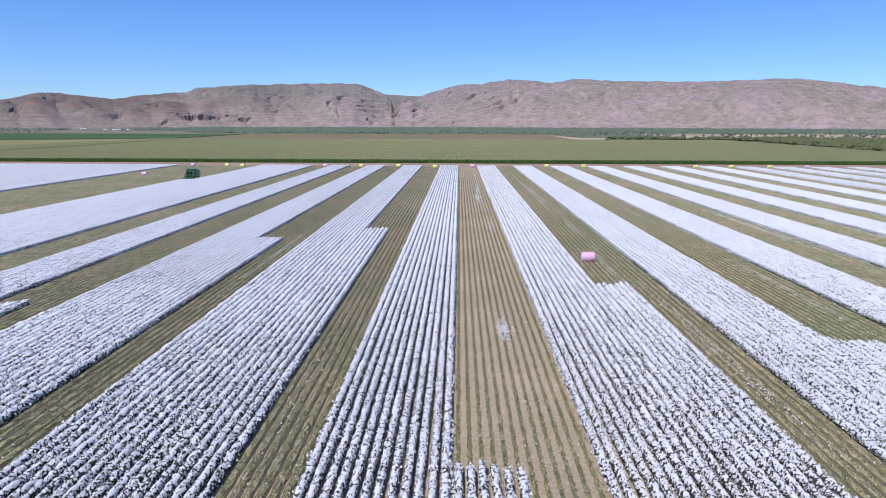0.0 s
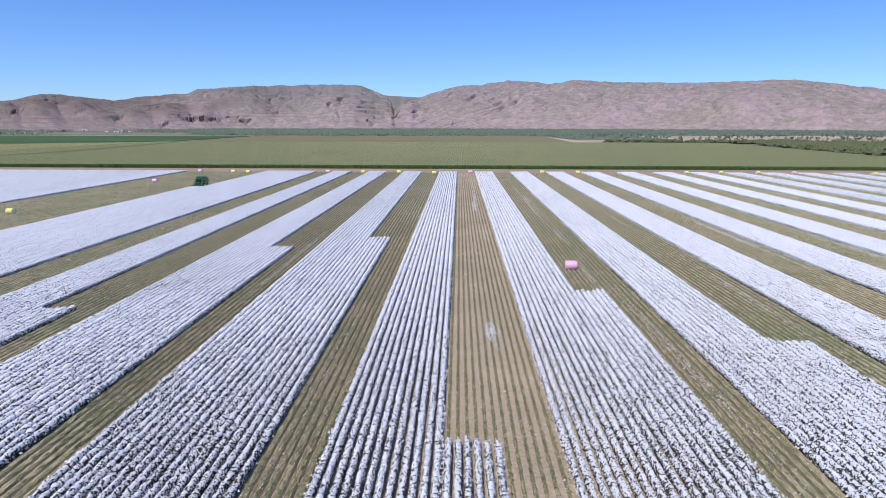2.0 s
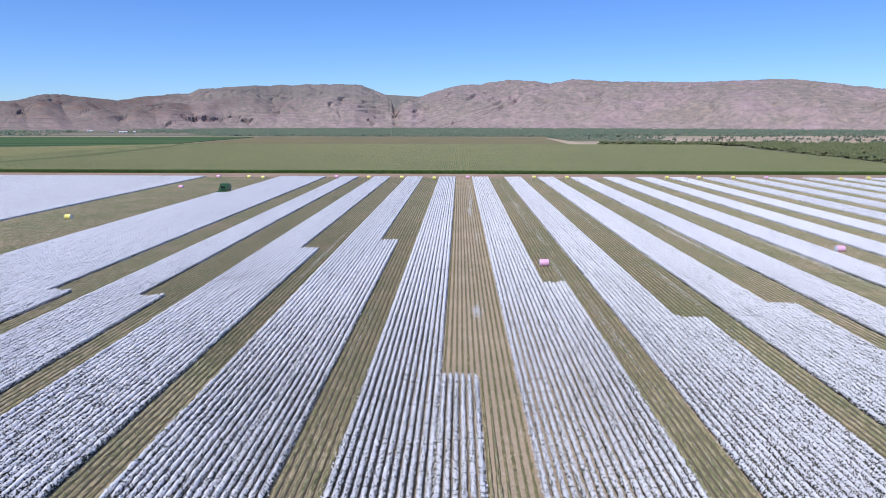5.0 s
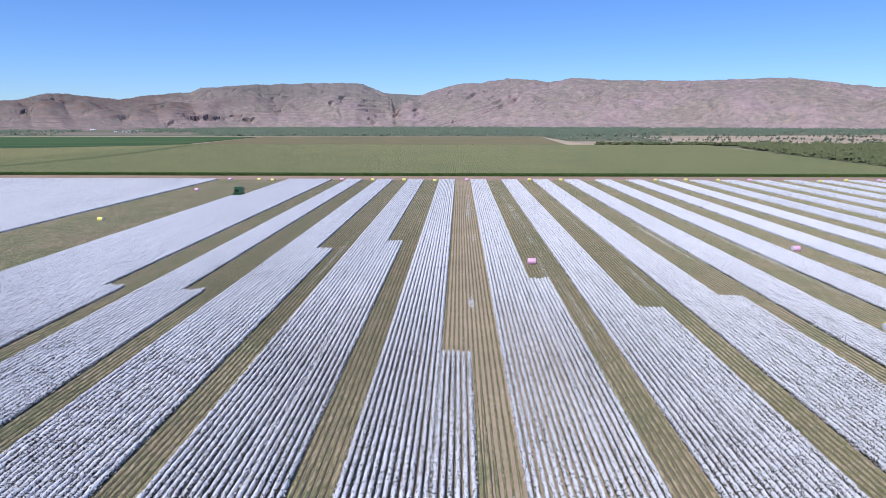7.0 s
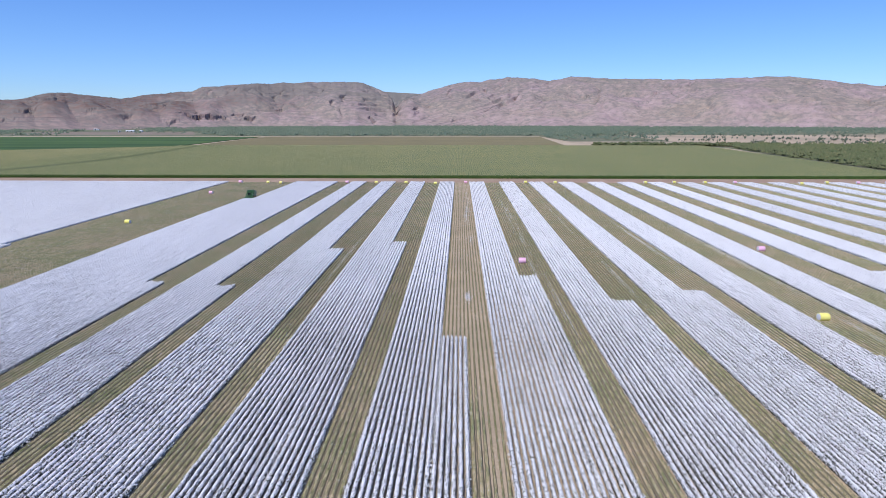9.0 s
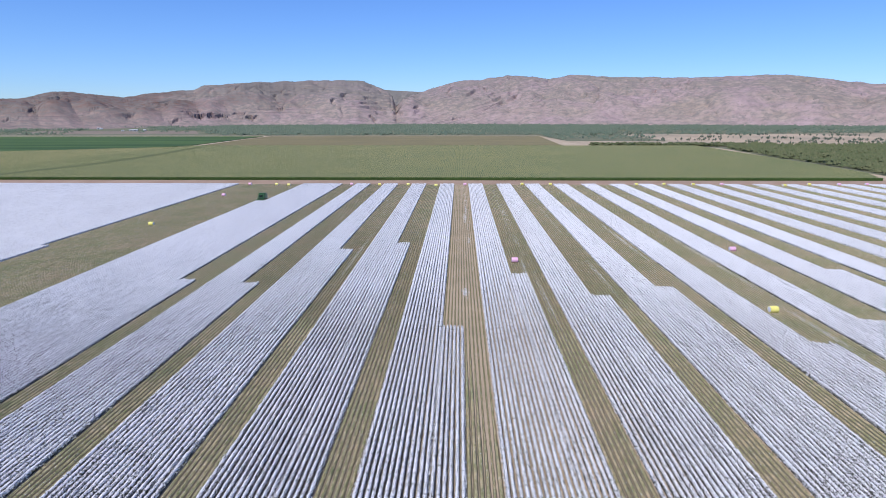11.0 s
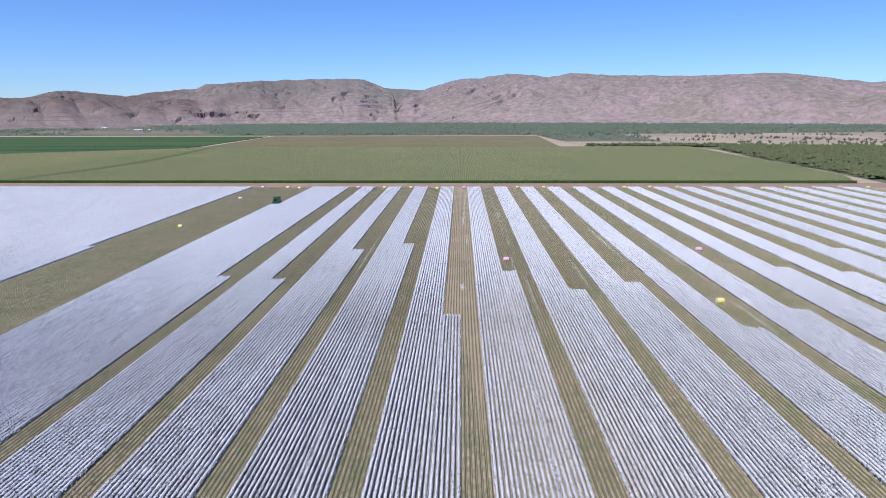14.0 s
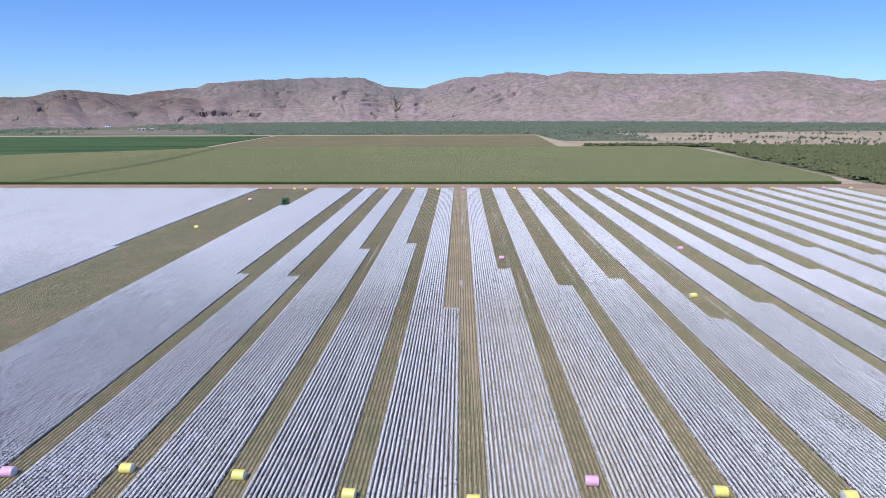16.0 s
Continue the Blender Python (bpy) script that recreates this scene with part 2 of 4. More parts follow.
FAR_ROCK = rock_material("grey scrubby far rock", (0.27, 0.235, 0.225), (0.26, 0.235, 0.19), (0.16, 0.13, 0.13), 0.95)
# mauve bluer than bare stone, with the distance haze in the colour
ROCK = rock_material("pinkish sandstone with spinifex and haze tint", (0.378, 0.28, 0.27), (0.365, 0.287, 0.235), (0.13, 0.095, 0.10), 0.75)
UNDERGROWTH = two_scale("olive undergrowth and dry litter", ((0.14, 0.155, 0.09), (0.23, 0.225, 0.15)), ((0.75, 0.8, 0.75), (1.1, 1.05, 1.0)), 0.12, 0.008, 1.0)
WRAP = {}
for key, (a, c) in {"pink": ((0.84, 0.43, 0.60), (0.90, 0.55, 0.70)), "yellow": ((0.86, 0.76, 0.16), (0.92, 0.84, 0.28))}.items():
    WRAP[key] = two_scale(key + " plastic module wrap", (a, c), ((0.93, 0.93, 0.93), (1, 1, 1)), 2.5, 0.6, 1.0, 0.32, 0.01, spec=0.5)
GREEN_PAINT = two_scale("dusty green machine paint", ((0.028, 0.105, 0.04), (0.05, 0.15, 0.06)), ((0.85, 0.85, 0.85), (1.1, 1.05, 1.0)), 2.0, 0.6, 1.0, 0.45, spec=0.4)
BLACK = two_scale("black rubber", ((0.015, 0.015, 0.016), (0.03, 0.028, 0.026)), ((0.9, 0.9, 0.9), (1.1, 1.1, 1.1)), 4.0, 0.5, 1.0, 0.85)
YELLOW_PAINT = two_scale("yellow wheel paint", ((0.65, 0.48, 0.03), (0.75, 0.56, 0.05)), ((0.9, 0.9, 0.9), (1, 1, 1)), 3.0, 0.5, 1.0, 0.5)
STEEL = two_scale("worn grey steel", ((0.25, 0.25, 0.25), (0.40, 0.40, 0.40)), ((0.9, 0.9, 0.9), (1, 1, 1)), 3.0, 0.5, 1.0, 0.45, metal=0.7)
ROOFING = two_scale("white corrugated roofing", ((0.72, 0.73, 0.75), (0.82, 0.83, 0.84)), ((0.9, 0.9, 0.9), (1, 1, 1)), 0.5, 0.1, 1.0, 0.5)
SHED_WALL = two_scale("pale green shed wall", ((0.42, 0.45, 0.42), (0.52, 0.55, 0.51)), ((0.9, 0.9, 0.9), (1, 1, 1)), 0.5, 0.1, 1.0, 0.6)
m_glass, nt_glass, b_glass = material("dark cab glass", 0.05, 0.5)
b_glass.inputs["Base Color"].default_value = (0.02, 0.025, 0.03, 1)
GLASS = m_glass


# ---------------------------------------------------------------- mesh helpers
def mesh_of(name, verts, faces, mats, index=None, smooth=False):
    """faces: an array (n, 3 or 4) or a list of such arrays."""
    faces = faces if isinstance(faces, list) else [faces]
    me = bpy.data.meshes.new(name)
    verts = np.asarray(verts, dtype=np.float32)
    me.vertices.add(len(verts))
    me.vertices.foreach_set("co", verts.ravel())
    loops = np.concatenate([np.asarray(f, dtype=np.int32).ravel() for f in faces])
    sizes = np.concatenate([np.full(len(f), np.asarray(f).shape[1], dtype=np.int32) for f in faces])
    starts = np.concatenate([[0], np.cumsum(sizes)[:-1]]).astype(np.int32)
    me.loops.add(len(loops))
    me.loops.foreach_set("vertex_index", loops)
    me.polygons.add(len(sizes))
    me.polygons.foreach_set("loop_start", starts)
    for m in mats if isinstance(mats, (list, tuple)) else [mats]:
        me.materials.append(m)
    if index is not None:
        me.polygons.foreach_set("material_index", np.asarray(index, dtype=np.int32))
    me.polygons.foreach_set("use_smooth", np.full(len(sizes), smooth))
    me.update(calc_edges=True)
    me.validate()
    return me


def part(name, bm, mat, parent=None, label=""):
    me = bpy.data.meshes.new(name)
    bm.to_mesh(me)
    bm.free()
    me.materials.append(mat)
    ob = new(name, me)
    if parent is not None:
        ob.parent = parent
    return tagged(ob, label)


def slab(name, corners, z, thick, mat, label="", kind="structure"):
    """A flat polygon with its corners in order, its top at z, thick metres deep."""
    bm = bmesh.new()
    top = [bm.verts.new((x, y, z)) for x, y in corners]
    low = [bm.verts.new((x, y, z - thick)) for x, y in corners]
    bm.faces.new(top)
    n = len(corners)
    for i in range(n):
        bm.faces.new((top[i], low[i], low[(i + 1) % n], top[(i + 1) % n]))
    bmesh.ops.recalc_face_normals(bm, faces=bm.faces)
    return tagged(part(name, bm, mat), label, "", "", kind)


rng = np.random.default_rng(5)
ROW = 0.9           # metres between two rows
FIELD_NEAR, FIELD_FAR = -330.0, 365.0
PHI = (1 + 5 ** 0.5) / 2
ICO_V = np.array([(-1, PHI, 0), (1, PHI, 0), (-1, -PHI, 0), (1, -PHI, 0), (0, -1, PHI), (0, 1, PHI), (0, -1, -PHI), (0, 1, -PHI), (PHI, 0, -1), (PHI, 0, 1), (-PHI, 0, -1), (-PHI, 0, 1)]) / 1.902
ICO_F = np.array([(0, 11, 5), (0, 5, 1), (0, 1, 7), (0, 7, 10), (0, 10, 11), (1, 5, 9), (5, 11, 4), (11, 10, 2), (10, 7, 6), (7, 1, 8), (3, 9, 4), (3, 4, 2), (3, 2, 6), (3, 6, 8), (3, 8, 9), (4, 9, 5), (2, 4, 11), (6, 2, 10), (8, 6, 7), (9, 8, 1)])
TET_V = np.array([(0.94, 0, -0.33), (-0.47, 0.82, -0.33), (-0.47, -0.82, -0.33), (0, 0, 1)])
BIT_F = np.array([(0, 1, 3), (1, 2, 3)])   # a bent scrap
DOME_V = np.array([(1, 0, -0.45), (0.31, 0.95, -0.45), (-0.81, 0.59, -0.45), (-0.81, -0.59, -0.45), (0.31, -0.95, -0.45), (0, 0, 1)])
DOME_F = np.array([(0, 1, 5), (1, 2, 5), (2, 3, 5), (3, 4, 5), (4, 0, 5)])
OCT_V = np.array([(1, 0, 0), (-1, 0, 0), (0, 1, 0), (0, -1, 0), (0, 0, 1), (0, 0, -1)], dtype=float)
OCT_F = np.array([(0, 2, 4), (2, 1, 4), (1, 3, 4), (3, 0, 4), (2, 0, 5), (1, 2, 5), (3, 1, 5), (0, 3, 5)])


def lumps(centres, radii, base_v, base_f, rough=0.35):
    """Many rough little bodies: centres (n, 3), radii (n, 3). Returns vertices and faces."""
    n = len(centres)
    v = base_v[None] * (1 + rng.uniform(-rough, rough, (n, len(base_v), 1)))
    a = rng.uniform(0, 2 * math.pi, n)
    c, s = np.cos(a)[:, None], np.sin(a)[:, None]
    v = np.stack([v[..., 0] * c - v[..., 1] * s, v[..., 0] * s + v[..., 1] * c, v[..., 2]], -1)
    v = v * radii[:, None, :] + centres[:, None, :]
    f = base_f[None] + (np.arange(n) * len(base_v))[:, None, None]
    return v.reshape(-1, 3), f.reshape(-1, base_f.shape[1])


def ridge(x, ys, profile, jx, jz, z0=0.0, lush=None, slim=0.0, fade=0.0):
    """One crop row along y at x: a bumpy ridge with that cross profile, growing towards the lush one up the field. Returns vertices and quads."""
    n, k = len(ys), len(profile)
    p = np.array(profile)
    p = np.repeat(p[None], n, 0)
    if lush is not None:
        p = p + (np.array(lush) - p) * (np.clip((ys - 35) / 120, 0, 1) ** 0.8)[:, None, None]
        if k > 4:   # where the bolls stand out singly the leafy core is leaner
            lean = np.clip((85 - np.hypot(x, ys)) / 45, 0, 1) * np.clip((ys - max(-4, abs(x) * 1.3 - 22)) / 22, 0, 1)
            p = p + (np.array(LEAN_ROW) - p) * 0.75 * lean[:, None, None]
    if fade:   # the row dwindles towards its far end
        p = p * np.clip((ys[-1] - ys) / fade, 0.12, 1.0)[:, None, None]
    calm = np.minimum(1.0, 0.75 / np.maximum(np.diff(ys, prepend=ys[0] - 0.5), 0.01))[:, None]
    jx, jz = jx * calm, jz * calm
    vx = x + p[..., 0] * (1 - slim * np.clip((30 + 0.6 * abs(x) - ys) / 70, 0, 1))[:, None] + jx * rng.uniform(-1, 1, (n, k)) + jx * rng.uniform(-1, 1, (n, 1)) * 0.35
    vz = z0 + p[..., 1] * (1 + jz * rng.uniform(-1, 1, (n, 1))) + jz * rng.uniform(-1, 1, (n, k)) * (p[..., 1] > 0.15)
    vy = np.repeat(ys[:, None], k, 1)
    if n > 3:
        gap = np.minimum(np.diff(ys, prepend=ys[0] - 1), 0.6)
        vy = vy + rng.uniform(-0.35, 0.35, (n, k)) * gap[:, None]
    v = np.stack([vx, vy, vz], -1).reshape(-1, 3)
    i = (np.arange(n - 1) * k)[:, None] + np.arange(k - 1)[None]
    q = np.stack([i, i + 1, i + k + 1, i + k], -1).reshape(-1, 4)
    return v, q


def join(pieces):
    vs, fs, at = [], [], 0
    for v, f in pieces:
        vs.append(v)
        fs.append(f + at)
        at += len(v)
    return np.concatenate(vs), np.concatenate(fs)


def spacing(x, y):
    """How far apart the rings of a row lie: fine in the middle of the field, coarse towards its far ends."""
    back = max(0.0, 36.0 - y)
    d = math.hypot(x * 0.9, max(y, 36.0)) + back * 1.0
    seen = abs(x) < 25 + 0.78 * (y + 160)
    return max(0.30, 0.0062 * d + 0.013 * max(0.0, d - 110)) if seen and y > -75 else max(9.0, 0.04 * d)


def stations(x, y0, y1, loose=1.0):
    out, y = [y0], y0
    while True:
        y += spacing(x, y) * loose * rng.uniform(0.6, 1.4)
        if y >= y1 - 0.1:
            break
        out.append(y)
    out.append(y1)
    return np.array(out)

# ---------------------------------------------------------------- ground and roads
bm = bmesh.new()
bmesh.ops.create_grid(bm, x_segments=24, y_segments=24, size=4800)
ground = tagged(part("ground", bm, PLAIN), "flat dry tan grassland plain reaching the hills", "ground", "", "structure")
slab("field_soil", [(-760, FIELD_NEAR), (420, FIELD_NEAR), (420, FIELD_FAR + 1), (-760, FIELD_FAR + 1)], 0.03, 0.4, SOIL, "reddish tan clay soil under the cotton rows")
slab("road", [(-760, FIELD_FAR + 1), (440, FIELD_FAR + 1), (440, 396), (376, 400), (-760, 396)], 0.02, 0.4, DIRT, "red dirt headland road between cotton and corn")
slab("track", [(352, 400), (368, 400), (381, 520), (393, 690), (418, 870), (444, 936), (230, 946), (228, 938), (398, 930), (386, 690), (371, 520)], 0.04, 0.4, PALE_DIRT, "pale sandy track along the corn edge")
slab("thicket_floor", [(371, 402), (1150, 425), (1150, 905), (407, 945), (421, 870), (396, 690), (384, 520)], 0.05, 0.4, UNDERGROWTH, "olive undergrowth below the bush thicket")
slab("woodland_floor", [(-2350, 1560), (-700, 1514), (-660, 1508), (205, 1502), (225, 1160), (430, 1160), (440, 1600), (2350, 1800), (2000, 2650), (0, 3200), (-2000, 2650)], 0.05, 0.4, UNDERGROWTH, "olive undergrowth below the gum woodland")
slab("field_track", [(-506, 886), (-462, 905), (-450, 945), (-478, 1441), (-489, 1441), (-470, 965)], 0.06, 0.4, PALE_DIRT, "pale bare earth between the green crop and the ripe field")
slab("fallow_field", [(-1290, 1640), (-740, 1640), (-900, 2000), (-1440, 2000)], 0.12, 0.5, FALLOW, "fallow brown field before the western hills")
slab("far_track", [(181, 938), (229, 938), (214, 1120), (205, 1500), (-1320, 1512), (-1320, 1440), (198, 1443), (188, 1120)], 0.05, 0.4, PALE_DIRT, "pale sandy track behind the fields")

# ---------------------------------------------------------------- crop rows
# strips in rows counted from the middle white strip's edge: cotton stands from the first to the second row number
END = {0: 40.4, -1: 141.5, -2: 129.0, -3: 79.5, -4: 82.6, 1: 92.3, 2: 68.0, 3: 77.5, 4: 30.8, 5: 47.3, 6: 99.5, 7: 93.2, 8: 134.8, 9: 120.0, 10: 141.0, 11: 108.0, 12: 126.0, 13: 97.0, 14: 118.0, 15: 110.0}
HARVESTER_Y = 272.5
cotton_strips, stubble_strips = [], []   # (list of (first row, last row, y0, y1))
for k in range(-4, 16):
    e = END[k]
    first, last = 24 * k - 12, 24 * k
    cotton = [(first, last, FIELD_NEAR, FIELD_FAR), (last, last + 6, FIELD_NEAR, e)]
    if k == -4:
        cotton = [(-130, last, FIELD_NEAR, FIELD_FAR), (-136, -130, FIELD_NEAR, HARVESTER_Y - 3), (last, last + 6, FIELD_NEAR, e)]
    cotton_strips.append(cotton)
    stubble_strips.append([(last, last + 6, e, FIELD_FAR), (last + 6, last + 12, FIELD_NEAR, FIELD_FAR)])
cotton_strips.append([(-840, -186, FIELD_NEAR, FIELD_FAR), (-186, -182, FIELD_NEAR, 134.0)])
stubble_strips.append([(-136, -130, HARVESTER_Y + 3, FIELD_FAR), (-182, -136, FIELD_NEAR, FIELD_FAR), (-186, -182, 134.0, FIELD_FAR)])

mixed = [(i, i + 1, 30.0 + rng.uniform(-30, 30)) for i in range(6, 12)]   # there the tan stubble turns olive, row by row
stubble_strips.append([(i, j, FIELD_NEAR, y) for i, j, y in mixed])

COTTON_ROW = [(-0.22, 0.03), (-0.34, 0.50), (-0.22, 0.83), (0.0, 0.93), (0.22, 0.83), (0.34, 0.50), (0.22, 0.03)]
LEAN_ROW = [(-0.18, 0.03), (-0.29, 0.42), (-0.19, 0.70), (0.0, 0.80), (0.19, 0.70), (0.29, 0.42), (0.18, 0.03)]
LUSH_ROW = [(-0.37, 0.05), (-0.44, 0.64), (-0.28, 0.97), (0.0, 1.06), (0.28, 0.97), (0.44, 0.64), (0.37, 0.05)]   # taller and closer up the field
STUB_WIDE = [(-0.42, 0.035), (-0.23, 0.20), (-0.09, 0.31), (0.09, 0.31), (0.23, 0.20), (0.42, 0.035)]
STUB_THIN = [(-0.16, 0.033), (-0.08, 0.065), (0.08, 0.065), (0.16, 0.033)]
SLIM = {3: 0.24, 4: 0.12, 2: 0.15, 1: 0.17, 0: 0.19, 5: 0.17, 6: 0.22, 7: 0.24, 8: 0.24, 9: 0.24, 10: 0.24}   # strips whose plants are leaner towards the near end
MISSING = {-316}   # rows that failed, a dark line through the white


def crop(strip, low, lush, jx, jz, ragged, loose, slim=0.0, fade=0.0):
    """All rows of a strip. The lowest faces of the cotton get the second material."""
    out, ids = [], []
    for first, last, y0, y1 in strip:
        for i in range(first, last):
            if i in MISSING:
                continue
            x = ROW * (i + 0.5)
            a = y0 + (rng.uniform(-ragged, ragged) if y0 > FIELD_NEAR else 0)
            b = y1 + (rng.uniform(-ragged, ragged) if y1 < FIELD_FAR else rng.uniform(-1.5, 0.5))
            away = abs(x) > 160 and lush is not None   # far off to the sides a row needs less shape
            pick = slice(None, None, 2) if away else slice(None)
            ys = stations(x, a, b, loose * (1.6 if away else 1.0))
            if lush is not None:
                x += rng.uniform(-0.05, 0.05)
            out.append(ridge(x, ys, low[pick], jx, jz, 0.0, lush and lush[pick], slim, fade))
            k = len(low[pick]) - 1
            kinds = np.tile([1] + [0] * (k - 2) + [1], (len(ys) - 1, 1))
            if lush is not None:   # up the field the bolls go down to the ground, whitening the shaded flanks
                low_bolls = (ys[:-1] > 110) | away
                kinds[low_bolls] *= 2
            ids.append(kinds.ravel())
    return (*join(out), np.concatenate(ids))


for n, strip in enumerate(cotton_strips):
    v, q, ids = crop(strip, COTTON_ROW, LUSH_ROW, 0.065, 0.105, 0.8, 1.5, SLIM.get(n, 0.0))
    wide = n in (0, len(cotton_strips) - 1)
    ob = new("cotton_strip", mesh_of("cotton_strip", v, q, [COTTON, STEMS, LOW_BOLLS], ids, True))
    tagged(ob, "wide unpicked block of white cotton in straight rows" if wide else "unpicked strip of white cotton plants in straight rows", "cotton crop", "cotton strips", "stuff")
for n, strip in enumerate(stubble_strips):
    thin = n == 4
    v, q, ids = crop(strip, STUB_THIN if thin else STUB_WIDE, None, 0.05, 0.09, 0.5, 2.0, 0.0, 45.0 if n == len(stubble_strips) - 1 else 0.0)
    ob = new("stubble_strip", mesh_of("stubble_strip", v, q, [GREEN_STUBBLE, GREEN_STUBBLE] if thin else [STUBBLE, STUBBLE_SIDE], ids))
    tagged(ob, "picked strip of thin green stubble on bare tan soil" if thin else "picked strip of olive brown cotton stubble rows", "stubble", "stubble strips", "stuff")

# open bolls that stand out of the rows where the flight begins, and stalks in the stubble there
def row_points(strips, a0, b0, reach, per_metre, half, low, high, thin=0):
    out = []
    for strip in strips:
        for first, last, y0, y1 in strip:
            for i in range(first, last):
                x = ROW * (i + 0.5)
                a, b = max(y0, a0, abs(x) * 1.3 - (2 if a0 > 0 else 165)), min(y1, b0)
                if abs(x) > reach or b <= a:
                    continue
                n = int((b - a) * per_metre)
                s = rng.uniform(-1, 1, n)
                out.append(np.stack([x + half * s, rng.uniform(a, b, n), low + (high - low) * np.sqrt(1 - s * s) + rng.uniform(-0.1, 0.07, n)], 1))
    out = np.concatenate(out)
    fade = np.minimum(1, (b0 + 1 - out[:, 1]) / thin) if thin else np.ones(len(out))
    return out[rng.random(len(out)) < fade * np.minimum(1, (reach - np.abs(out[:, 0])) / 25 + 0.05)]


def near_bolls(strips, per_metre):
    """Bolls on single plants a third of a metre apart, where the flight begins; sparser with the distance from there."""
    out = []
    for strip in strips:
        for first, last, y0, y1 in strip:
            for i in range(first, last):
                x = ROW * (i + 0.5)
                a, b = max(y0, -4, abs(x) * 1.3 - 22), min(y1, 140)
                if b <= a:
                    continue
                plants = np.arange(a, b, 0.34)
                plants = plants + rng.uniform(-0.12, 0.12, len(plants))
                vigour = rng.uniform(0.72, 1.1, len(plants))
                which = rng.integers(0, len(plants), int((b - a) * per_metre))
                s, y, v = rng.uniform(-1, 1, len(which)), plants[which] + rng.normal(0, 0.085, len(which)), vigour[which]
                keep = rng.random(len(which)) < np.clip((140 - np.hypot(x, y)) / 85, 0, 1) * np.clip((y - max(-4, abs(x) * 1.3 - 22)) / 22, 0, 1)
                p = np.stack([x + 0.35 * v * s, y, v * (0.34 + 0.58 * np.sqrt(1 - s * s)) + rng.uniform(-0.14, 0.05, len(which))], 1)
                out.append(p[keep])
    return np.concatenate(out)


def scatter_bits(name, points, small, large, mat, label, category, tall=0.9):
    size = rng.uniform(small, large, (len(points), 1)) * np.array([[1, 1, tall]])
    v, f = lumps(points, size, TET_V, BIT_F, 0.3)
    return tagged(new(name, mesh_of(name, v, f, mat)), label, category, "", "stuff")


BOLL_LABEL = "fluffy white open cotton bolls on the plants"
scatter_bits("cotton_bolls", near_bolls(cotton_strips[:-1], 32), 0.055, 0.10, BOLL, BOLL_LABEL, "cotton bolls", 0.6)
scatter_bits("cotton_bolls", row_points(cotton_strips[:-1], 40, 260, 140, 3.0, 0.36, 0.45, 0.99, 170), 0.08, 0.15, BOLL, BOLL_LABEL, "cotton bolls")
scatter_bits("cotton_bolls", row_points(cotton_strips[:-1], -70, 26, 92, 11, 0.31, 0.38, 0.93), 0.07, 0.14, BOLL, BOLL_LABEL, "cotton bolls", 0.65)
scatter_bits("cotton_leaves", row_points(cotton_strips[:-1], 26, 120, 65, 3, 0.40, 0.22, 0.84, 75), 0.035, 0.075, DRY_LEAF, "dark curled leaves among the bolls", "leaves")
scatter_bits("cotton_leaves", row_points(cotton_strips[:-1], -70, 26, 92, 3.0, 0.38, 0.25, 0.94), 0.05, 0.10, DRY_LEAF, "dark curled leaves among the bolls", "leaves")
scatter_bits("stubble_stalks", row_points([s for n, s in enumerate(stubble_strips[:20]) if n != 4], 24, 200, 75, 22, 0.20, 0.16, 0.38, 150), 0.035, 0.085, STALKS, "short broken cotton stalks left standing", "stubble", 1.6)
scatter_bits("stubble_stalks", row_points([s for n, s in enumerate(stubble_strips[:20]) if n != 4], -70, 24, 92, 5, 0.20, 0.16, 0.38), 0.05, 0.11, STALKS, "short broken cotton stalks left standing", "stubble", 1.6)
scatter_bits("green_stalks", row_points([stubble_strips[4]], -60, 340, 55, 19, 0.21, 0.05, 0.20, 290), 0.03, 0.075, STALKS, "short green cotton stalks left standing", "stubble", 1.6)

# ragged plants along the strips' edges
def edge_points(per_metre, low, high, out):
    pts = []
    for strip in cotton_strips:
        for first, last, y0, y1 in strip:
            for x, side in ((ROW * first + 0.14, -1), (ROW * last - 0.14, 1)):
                a, b = max(y0, -70.0, abs(x) / 0.78 - 165), min(y1, FIELD_FAR)
                if b > a and abs(x) < 260:
                    n = int((b - a) * per_metre)
                    pts.append(np.stack([x + side * rng.uniform(-0.05, out, n), rng.uniform(a, b, n), rng.uniform(low, high, n)], 1))
    return np.concatenate(pts)


scatter_bits("cotton_bolls", edge_points(3.4, 0.15, 0.85, 0.16), 0.07, 0.18, BOLL, "white bolls hanging out of the edge rows", "cotton bolls")
scatter_bits("edge_leaves", edge_points(1.3, 0.05, 0.45, 0.40), 0.06, 0.17, STALKS, "green and brown leaves at the strips' edges", "leaves")

# lint dropped along the picked strips
lint = []
STREAKS = [(6.0, 72, 4.5, 34), (6.9, 210, 14, 12), (8.4, 150, 9, 5), (7.6, 235, 18, 5), (27.0, 104, 16, 9), (28.0, 150, 9, 9), (28.2, 225, 16, 6), (29.5, 66, 30, 10), (51.0, 92, 25, 12), (73.5, 150, 40, 14), (94.0, 40, 20, 12), (-35, 120, 40, 8), (96, 120, 50, 12), (27.2, 230, 90, 2.5), (29.0, 170, 60, 2), (8.0, 240, 90, 1.5), (50.5, 200, 80, 2), (-14.5, 60, 60, 1.5)]
for x, y, length, dense in STREAKS:
    n = int(length * dense * 2.5)
    lint.append(np.stack([x + rng.normal(0, 0.42, n), y + rng.normal(0, length * 0.5, n), rng.uniform(0.12, 0.3, n)], 1))
